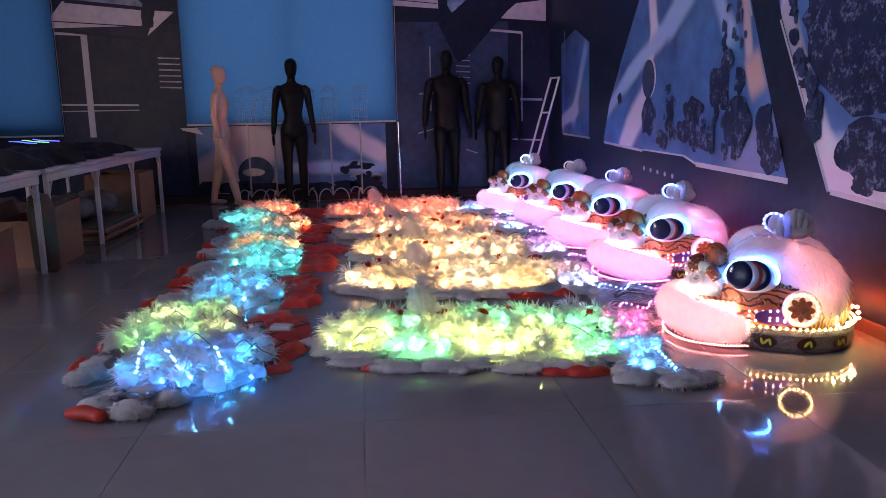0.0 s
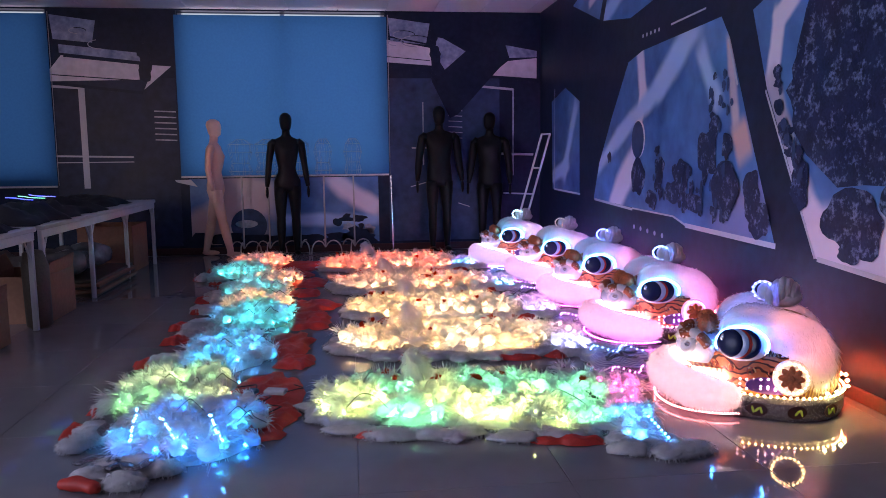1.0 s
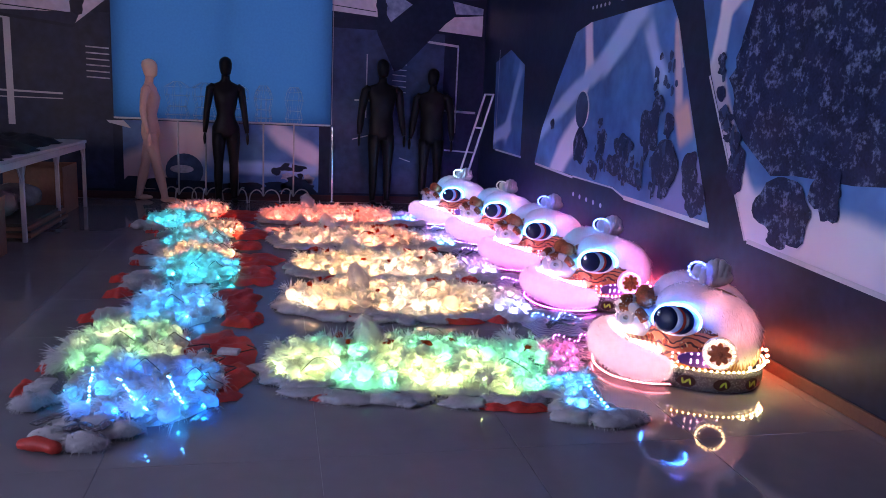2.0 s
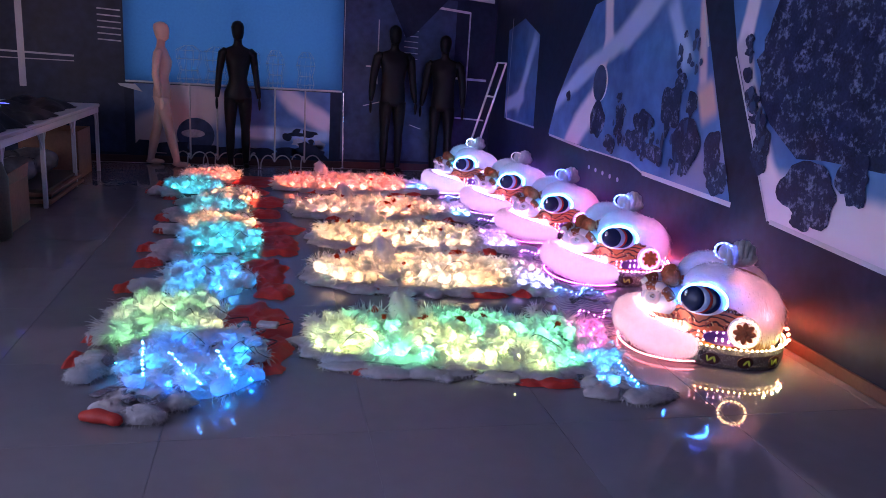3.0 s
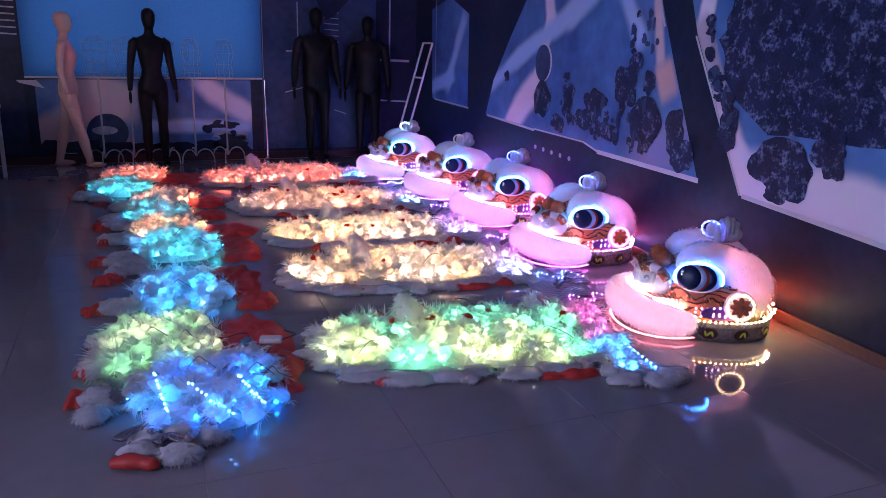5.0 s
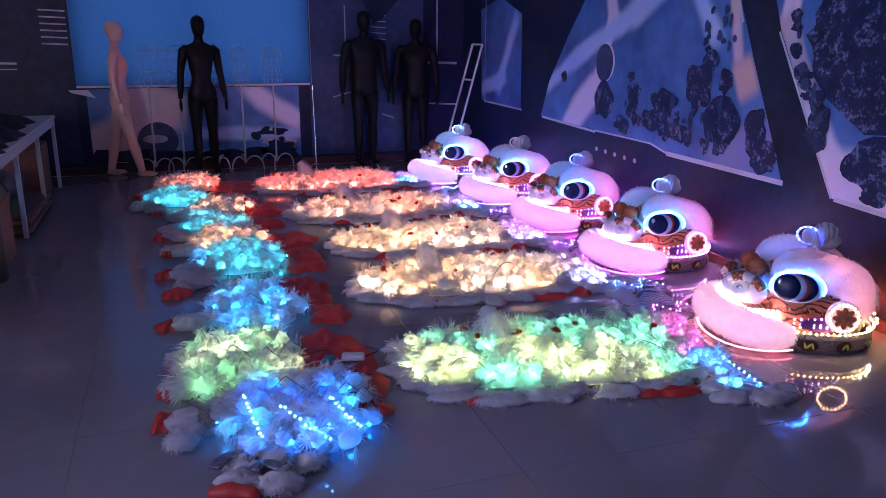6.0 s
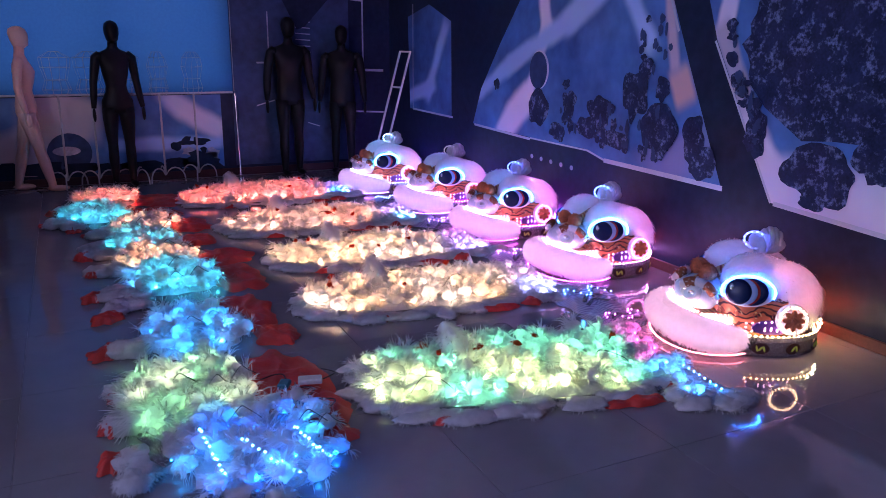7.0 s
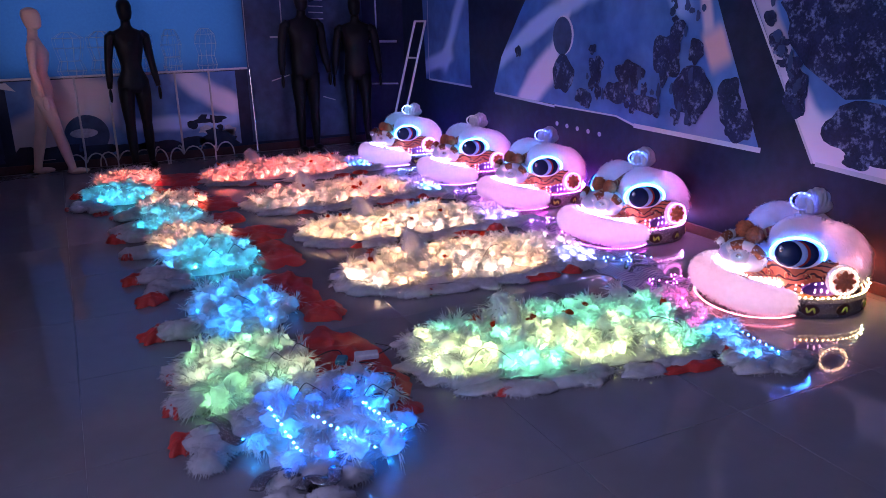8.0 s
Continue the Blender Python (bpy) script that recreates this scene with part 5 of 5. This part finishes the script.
def body_costume(cx, cy, rx, ry, tilt, led_a, led_b, neck_a, neck_b, label, power=1.0, seed=0, neck=(0.78, 0.0, 0.10, 0.42, 10)):
    """A lion's body cape spread flat, feathered and lit from within."""
    m = pose(cx, cy, 0, 0, 0, tilt)
    B = thing("lion_body_costume", label, "costume", m, group="lion body costumes on the floor")
    part("cape", wavy_cloth(0.03, 0, rx * 0.92, ry * 0.9, 0.05, 3.0, 0.012, seed, rough=0.2), GREY_FUR, B, "pale plush cape ground", True)
    part("sequin_edge", Shape().tube([(rx * q, -ry * 1.02 * (0.85 + 0.15 * q) * (1 - 0.12 * abs(q) ** 3), 0.014) for q in [k / 14 - 0.75 for k in range(24)]], 0.012, 6), SEQUIN, B, "silver sequin edging")
    fluff, la, lb = Shape(), Shape(), Shape()
    step = 0.108
    nx, ny = int(2 * rx / step), int(2 * ry / (step * 0.9))
    for j in range(ny + 1):
        for i in range(nx + 1):
            u, v = (i + 0.5 * (j % 2)) / nx * 2 - 1, j / ny * 2 - 1
            if abs(u) ** 3 + abs(v) ** 3 > 0.92 or random.random() < 0.05:
                continue
            px, py = u * rx + rnd(-0.02, 0.02), v * ry * (0.85 + 0.15 * u) + rnd(-0.02, 0.02)
            h = 0.042 + 0.06 * (1 - abs(v) ** 2.5) * (1 - abs(u) ** 4) + 0.03 * noise.noise(Vector((px * 4 + seed, py * 4, seed)))
            feather_puff(fluff, (px, py, h), rnd(0.085, 0.135), 22)
            string = la if noise.noise(Vector((px * 2.6 + seed * 3, py * 2.6, seed))) + 0.2 * v > -0.12 else lb
            if random.random() < 0.85:
                string.bead((px + rnd(-0.03, 0.03), py - rnd(-0.01, 0.025), h - rnd(0.004, 0.022)), 0.0135)
            if random.random() < 0.22 and max(abs(u), abs(v)) < 0.8:
                string.bead((px + rnd(-0.05, 0.05), py + rnd(-0.06, 0.03), h + rnd(-0.01, 0.02)), 0.005)
    tagged(part("plumage", fluff, FEATHER, B, "rows of white feather tufts"), kind="stuff")
    for k in range(6):
        u, v = rnd(-0.8, 0.85), rnd(-0.95, 0.7)
        tuft = Shape()
        feather_puff(tuft, (u * rx, v * ry * (0.85 + 0.15 * u), 0.095 + 0.06 * (1 - v * v)), rnd(0.03, 0.045), 12)
        part("red_tuft", tuft, RED_SOFT, B, "small red feather tuft")
    tagged(part("led_string", la, glow(led_a, 27.0 * power), B, "string of lit beads among the feathers"), kind="stuff")
    tagged(part("led_string", lb, glow(led_b, 25.0 * power), B, "string of lit beads among the feathers"), kind="stuff")
    for k in range(3):
        a = (rnd(-rx, rx) * 0.85, rnd(-ry, ry) * 0.8)
        part("wire", Shape().tube(arc_pts([(a[0], a[1], 0.09), (a[0] + 0.06, a[1] + 0.03, 0.142), (a[0] + 0.13, a[1] + rnd(-0.06, 0.06), 0.138), (a[0] + 0.19, a[1] + rnd(-0.05, 0.05), 0.09)], 4), 0.0016, 5), WIRE_DARK, B)
    # fur fringe along the hem
    fringe = Shape()
    for k in range(70):
        w = 2 * math.pi * k / 70
        c, s = math.cos(w), math.sin(w)
        q = (abs(c) ** 3 + abs(s) ** 3) ** (-1 / 3)
        if s > 0.75:
            continue
        if random.random() < 0.3:
            continue
        f = rnd(0.95, 1.22) * (0.88 + 0.12 * c)
        r = (rnd(0.045, 0.13), rnd(0.04, 0.085), rnd(0.014, 0.03))
        plush(fringe, (rx * (1.0 + (f - 1) * 0.5) * q * c, ry * f * q * s - 0.02, 0.018), r, 260)
    part("fringe", fringe, GREY_FUR, B, "white plush hem", True)
    # tail tuft
    tail = Shape()
    tp = arc_pts([(-rx * 0.28, ry * 0.15, 0.08), (-rx * 0.32, ry * 0.16, 0.17), (-rx * 0.35, ry * 0.18, 0.225), (-rx * 0.39, ry * 0.2, 0.26)], 4)
    tr = [0.075 * (1 - 0.9 * (k / (len(tp) - 1)) ** 1.6) + 0.004 for k in range(len(tp))]
    tail.tube(tp, tr, 12)
    fur_tube(tail, tp, tr, 900, 0.03, 0.005)
    part("tail", tail, FUR, B, "upright white fur tail", True)
    # collar towards the head
    nu, nv, nrx, nry, ntilt = neck
    collar = part("collar", wavy_cloth(nu, nv, nrx, nry, 0.03, 2.4, 0.012, seed + 5), GREY_FUR, B, "pale cloth collar", True)
    cf, ca, cb = Shape(), Shape(), Shape()
    for k in range(30):
        px, py = nu + rnd(-1, 1) * nrx * 0.9, nv + rnd(-1, 1) * nry * 0.9
        feather_puff(cf, (px, py, 0.055), rnd(0.06, 0.10), 16)
        (ca if py > nv - nry * 0.15 else cb).bead((px, py - 0.02, 0.06), 0.009)
    ruff = Shape()
    for k in range(9):
        plush(ruff, (nu + rnd(-1.1, 1.6) * nrx, nv - nry * rnd(0.75, 1.15), 0.02), (rnd(0.06, 0.1), rnd(0.05, 0.08), rnd(0.02, 0.035)), 260)
    part("collar_ruff", ruff, GREY_FUR, collar, "soft white plush ruff", True)
    for k in range(9):
        cb.bead((nu + nrx * (0.2 + 0.05 * k), nv - nry * (0.35 + 0.075 * k), 0.075 - 0.003 * k), 0.006)
    tagged(part("collar_plumage", cf, FEATHER, collar), kind="stuff")
    tagged(part("collar_light_string", ca, glow(neck_a, 17.0 * power), collar), kind="stuff")
    tagged(part("collar_light_string", cb, glow(neck_b, 22.0 * power), collar), kind="stuff")
    for (u, v, a, b) in ((0.62, -1.12, 0.16, 0.045), (-0.45, -0.98, 0.12, 0.04), (1.0, -0.98, 0.08, 0.07)):
        part("red_edge", wavy_cloth(u * rx, v * ry, a, b, 0.022, 2.0, 0.016, seed + u, rough=0.45), RED_CLOTH, B, "folded red satin edge", True)
    return B


YELLOW, PEACH, CORAL = (1.0, 0.60, 0.18), (1.0, 0.38, 0.13), (1.0, 0.17, 0.07)
body_costume(0.73, 3.67, 0.73, 0.42, -9, (0.10, 1.0, 0.34), (0.62, 0.95, 0.22), (1.0, 0.12, 0.45), (0.03, 0.40, 1.0), "white feathered lion body glowing green, laid on the floor", 1.0, 1, (0.80, -0.10, 0.12, 0.46, 0))
body_costume(0.79, 4.95, 0.68, 0.38, -5, YELLOW, (1.0, 0.78, 0.34), (0.9, 0.55, 0.6), (0.4, 0.5, 1.0), "white feathered lion body glowing warm yellow, laid on the floor", 1.0, 2, (0.80, 0.0, 0.11, 0.36, 0))
body_costume(0.84, 6.00, 0.68, 0.36, -3, YELLOW, (1.0, 0.70, 0.30), (0.85, 0.35, 1.0), (0.5, 0.4, 1.0), "white feathered lion body glowing pale yellow, laid on the floor", 1.0, 3, (0.82, 0.0, 0.13, 0.30, 0))
body_costume(0.74, 7.16, 0.72, 0.36, 0, PEACH, (1.0, 0.54, 0.24), (0.65, 0.4, 1.0), (0.1, 0.6, 1.0), "white feathered lion body glowing peach, laid on the floor", 1.0, 4, (0.82, -0.05, 0.15, 0.28, 0))
body_costume(0.61, 8.53, 0.74, 0.42, 0, CORAL, (1.0, 0.30, 0.14), (0.6, 0.3, 1.0), (0.05, 0.3, 1.0), "white feathered lion body glowing coral, laid on the floor", 1.0, 5, (0.82, -0.02, 0.13, 0.28, 0))


def trousers(cx, cy, rx, ry, tilt, led_a, led_b, label, cuffs, waist, power=1.0, seed=0, puff=(0.08, 0.12, 22)):
    """A pair of feathered lion-dance trousers lying flat, lit from within."""
    T = thing("lion_trousers", label, "trousers", pose(cx, cy, 0, 0, 0, tilt), group="feathered trousers on the floor")
    part("leg_cloth", wavy_cloth(0, 0, rx * 1.0, ry * 1.0, 0.04, 3.0, 0.012, seed, rough=0.2), GREY_FUR, T, "pale plush cloth", True)
    fluff, la, lb = Shape(), Shape(), Shape()
    step = 0.098
    nx, ny = max(3, int(2 * rx / step)), max(3, int(2 * ry / (step * 0.9)))
    for j in range(ny + 1):
        for i in range(nx + 1):
            u, v = (i + 0.5 * (j % 2)) / nx * 2 - 1, j / ny * 2 - 1
            if abs(u) ** 4 + abs(v * 0.93) ** 4 > 1.15 or random.random() < 0.06:
                continue
            px, py = u * rx + rnd(-0.02, 0.02), v * ry + rnd(-0.02, 0.02)
            h = 0.055 + 0.035 * (1 - abs(u) ** 3) + 0.02 * noise.noise(Vector((px * 5 + seed, py * 5, seed)))
            feather_puff(fluff, (px, py, h), rnd(puff[0], puff[1]), puff[2])
            string = la if random.random() < 0.65 else lb
            if random.random() < 0.8:
                string.bead((px + rnd(-0.03, 0.03), py - rnd(-0.01, 0.02), h - rnd(0.004, 0.02)), 0.0125)
            if random.random() < 0.25:
                string.bead((px + rnd(-0.05, 0.05), py + rnd(-0.05, 0.03), h + rnd(-0.01, 0.02)), 0.005)
    tagged(part("plumage", fluff, FEATHER, T, "rows of white feather tufts"), kind="stuff")
    tagged(part("led_string", la, glow(led_a, 25.0 * power), T, "string of lit beads among the feathers"), kind="stuff")
    tagged(part("led_string", lb, glow(led_b, 25.0 * power), T, "string of lit beads among the feathers"), kind="stuff")
    for k in range(3):
        a = (rnd(-rx, rx) * 0.8, rnd(-ry, ry) * 0.8)
        part("wire", Shape().tube(arc_pts([(a[0], a[1], 0.09), (a[0] + 0.05, a[1] + 0.03, 0.135), (a[0] + 0.08, a[1] + rnd(-0.04, 0.04), 0.125), (a[0] + 0.13, a[1], 0.09)], 4), 0.0016, 5), WIRE_DARK, T)
    inv = pose(cx, cy, 0, 0, 0, tilt).inverted()
    for (x, y, a, b) in cuffs:
        fringe = Shape()
        p = inv @ Vector((x, y, 0))
        part("cuff", wavy_cloth(p.x, p.y, a * 1.1, b, 0.025, 2.2, 0.03, seed + x * 3, rough=0.6), RED_CLOTH, T, "rumpled red satin cuff", True)
        for k in range(6):
            f = 0.22 + 0.70 * k / 6
            q = p.lerp(Vector((-rx * 0.8, max(-ry, min(ry, p.y)), 0)), f) + Vector((rnd(-0.03, 0.03), rnd(-0.07, 0.07), 0.022))
            plush(fringe, q, (rnd(0.06, 0.10), rnd(0.05, 0.085), rnd(0.03, 0.05)), 320)
        part("cuff_fur", fringe, GREY_FUR, T, "white plush trim", True)
    for (x, y, a, b) in waist:
        p = inv @ Vector((x, y, 0))
        part("waistband", wavy_cloth(p.x, p.y, a * 1.2, b * 1.15, 0.022, 2.6, 0.022, seed + y, rough=0.35), RED_CLOTH, T, "flat red satin waist", True)
    return T


AZURE, SKY_LED, CYAN_LED = (0.0, 0.21, 1.0), (0.0, 0.46, 1.0), (0.0, 0.78, 0.80)
p1 = trousers(-0.51, 3.40, 0.27, 0.30, -8, AZURE, SKY_LED, "white feathered trousers glowing deep blue, with red cuffs", [(-1.05, 3.53, 0.05, 0.07)], [(-0.23, 3.42, 0.10, 0.08)], 0.66, 11)
for x0, y0, x1, y1 in ((-0.61, 3.26, -0.46, 3.02), (-0.41, 3.27, -0.33, 3.08), (-0.74, 3.40, -0.70, 3.12)):
    strand = Shape()
    for q in range(11):
        f = q / 10
        strand.bead(p1.matrix_basis.inverted() @ Vector((x0 + (x1 - x0) * f, y0 + (y1 - y0) * f + 0.012 * math.sin(q * 0.9), 0.155 - 0.05 * f + 0.006 * math.sin(q * 2))), 0.0065)
    tagged(part("led_strand", strand, glow((0.05, 0.45, 1.0), 14.0), p1, "bright row of exposed lit beads"), kind="stuff")
for lumps in (((-0.86, 3.46, 0.09, 0.07), (-0.95, 3.42, 0.07, 0.08), (-0.99, 3.34, 0.06, 0.06), (-0.84, 3.58, 0.07, 0.06)), ((-0.66, 3.10, 0.10, 0.07), (-0.76, 3.08, 0.08, 0.06), (-0.80, 2.98, 0.07, 0.05), (-0.67, 2.92, 0.08, 0.05), (-0.56, 3.03, 0.08, 0.05))):
    shank = Shape()
    for x, y, a, b in lumps:
        q = p1.matrix_basis.inverted() @ Vector((x, y, 0.03))
        plush(shank, q, (a, b, 0.034), 420)
    part("leg_plush", shank, GREY_FUR, p1, "soft white plush trouser leg", True)
roll = [p1.matrix_basis.inverted() @ Vector(q) for q in ((-0.905, 2.945, 0.022), (-0.885, 2.935, 0.028), (-0.83, 2.915, 0.034), (-0.77, 2.885, 0.03), (-0.745, 2.87, 0.022))]
part("rolled_cuff", Shape().tube(arc_pts(roll, 4), [0.006 + (0.026 + 0.003 * math.sin(k * 1.1)) * math.sin(math.pi * (k + 1) / 18) ** 0.7 for k in range(17)], 12, flat=0.85), RED_CLOTH, p1, "rolled red satin cuff", True)
for pts in (((-0.93, 3.62), (-0.89, 3.53), (-0.90, 3.44), (-0.86, 3.36)), ((-0.88, 3.04), (-0.84, 3.10), (-0.78, 3.12), (-0.74, 3.05)), ((-0.75, 2.98), (-0.70, 3.02), (-0.64, 2.97), (-0.60, 3.05)), ((-0.62, 3.16), (-0.56, 3.12), (-0.52, 3.06))):
    line = [p1.matrix_basis.inverted() @ Vector((x, y, 0.060)) for x, y in pts]
    part("silver_trim", Shape().tube(arc_pts(line, 5), 0.026, 8, flat=0.22), SEQUIN, p1, "curved silver sequin trim", True)
trousers(-0.71, 3.97, 0.25, 0.27, 0, (0.22, 1.0, 0.25), (0.65, 1.0, 0.35), "white feathered trousers glowing green, with red waist", [(-1.03, 3.83, 0.05, 0.07), (-0.97, 4.13, 0.06, 0.10)], [(-0.28, 4.05, 0.18, 0.28), (-0.22, 3.68, 0.13, 0.17)], 0.75, 12, (0.10, 0.135, 22))
trousers(-0.56, 4.76, 0.23, 0.28, 0, SKY_LED, (0.04, 0.45, 1.0), "white feathered trousers glowing light blue, with red waist", [(-1.01, 4.70, 0.08, 0.09)], [(-0.24, 5.05, 0.13, 0.30), (-0.15, 4.62, 0.10, 0.14)], 0.9, 13)
trousers(-0.54, 5.82, 0.26, 0.26, 0, CYAN_LED, (0.04, 0.5, 1.0), "white feathered trousers glowing cyan, with red waist", [(-0.98, 5.25, 0.08, 0.09), (-1.04, 5.66, 0.07, 0.08)], [(-0.14, 5.80, 0.15, 0.28)], 0.85, 14)
trousers(-0.59, 6.38, 0.25, 0.22, 0, YELLOW, PEACH, "white feathered trousers glowing warm white", [(-1.02, 6.20, 0.05, 0.06)], [(-0.15, 6.32, 0.18, 0.22)], 0.8, 15)
trousers(-0.65, 6.95, 0.26, 0.22, 0, CYAN_LED, (0.05, 0.75, 0.75), "white feathered trousers glowing turquoise", [(-1.05, 6.70, 0.07, 0.09), (-1.01, 6.98, 0.05, 0.06)], [(-0.23, 6.95, 0.12, 0.16)], 0.8, 16)
trousers(-0.57, 7.52, 0.24, 0.22, 0, PEACH, YELLOW, "white feathered trousers glowing peach", [(-0.99, 7.40, 0.07, 0.08)], [(-0.21, 7.50, 0.14, 0.24)], 0.8, 17)
trousers(-0.95, 8.15, 0.25, 0.25, 0, CYAN_LED, (0.05, 0.75, 0.75), "white feathered trousers glowing turquoise beside a red waist", [(-1.30, 7.92, 0.08, 0.09), (-1.13, 7.62, 0.06, 0.07)], [(-0.47, 8.10, 0.22, 0.22)], 0.8, 18)
trousers(-0.80, 8.85, 0.26, 0.26, 0, CORAL, PEACH, "white feathered trousers glowing coral", [(-1.28, 8.40, 0.06, 0.06)], [(-0.34, 8.70, 0.2, 0.3)], 0.9, 19)

# battery packs on the red waist
for x, y, z, turn, w, h, mat, lab in ((-0.28, 3.65, 0.062, 20, 0.08, 0.06, TEAL_BOX, "small teal battery box with a blue light"), (-0.31, 3.83, 0.062, 60, 0.07, 0.05, TEAL_BOX, "small dark battery box"), (-0.26, 3.53, 0.05, 10, 0.13, 0.055, POUCH, "white cloth battery pouch"), (-0.19, 3.83, 0.06, -15, 0.11, 0.06, POUCH, "small white cloth battery pouch")):
    b = thing("battery_pack", lab + " on red satin", "battery pack", pose(x, y, z, 0, 0, turn), "battery packs")
    part("case", Shape().box(-w / 2, w / 2, -h / 2, h / 2, 0, 0.025, 0.006), mat, b)
    part("cable", Shape().tube(arc_pts([(w / 2, 0, 0.012), (w / 2 + 0.05, 0.03, 0.02), (w / 2 + 0.06, 0.08, 0.01), (w / 2, 0.12, 0.012)], 4), 0.003, 5), WIRE_DARK, b)

# pleated cloth, silver trim and light strings between the bodies and the heads
for i, (x, y, rx, ry, led) in enumerate([(1.74, 4.02, 0.20, 0.26, (0.9, 0.15, 0.6)), (1.78, 4.48, 0.22, 0.30, (0.1, 0.35, 1.0)), (1.84, 5.48, 0.18, 0.24, (0.8, 0.2, 1.0)), (1.80, 6.66, 0.18, 0.25, (0.5, 0.25, 1.0)), (1.76, 7.80, 0.18, 0.25, (0.15, 0.4, 1.0))]):
    c = thing("neck_cloth", "crumpled pale lilac cloth with silver trim beside a lion head", "cloth", pose(x, y, 0, 0, 0, rnd(-12, 12)), "neck cloths")
    part("cloth", wavy_cloth(0, 0, rx, ry, 0.022, 2.2, 0.024, 31 + i, rough=0.4), PLEAT, c, smooth=True)
    for k in range(3):
        u = rnd(-0.5, 0.5) * rx
        edge = arc_pts([(u - 0.09, -ry * 0.8 + 0.2 * k * ry, 0.04), (u - 0.02, -ry * 0.65 + 0.3 * k * ry, 0.056), (u + 0.06, -ry * 0.75 + 0.35 * k * ry, 0.05), (u + 0.12, -ry * 0.5 + 0.3 * k * ry, 0.04)], 5)
        part("silver_trim", Shape().tube(edge, 0.014, 8, flat=0.5), SEQUIN, c, "curved silver sequin trim", True)
    beads = Shape()
    for k in range(16):
        beads.bead((-rx * 0.7 + 0.09 * rx * k, ry * (0.25 * math.sin(k * 0.7) - 0.2), 0.062), 0.005)
    tagged(part("light_string", beads, glow(led, 12.0), c, "string of lit beads"), kind="stuff")

# ---- floor tiles ----
tile_mesh = Shape().box(-0.3992, 0.3992, -0.3992, 0.3992, -0.012, 0.0, 0.0008).mesh("tile", TILE, False)
for i in range(11):
    for j in range(15):
        t = new("tile", tile_mesh)
        t.parent = floor
        t.location = (-4.99 + 0.8 * i if i < 10 else 2.722, -1.65 + 0.8 * j, 0)
        t.scale = (1 if i < 10 else 0.28, 1, 1)
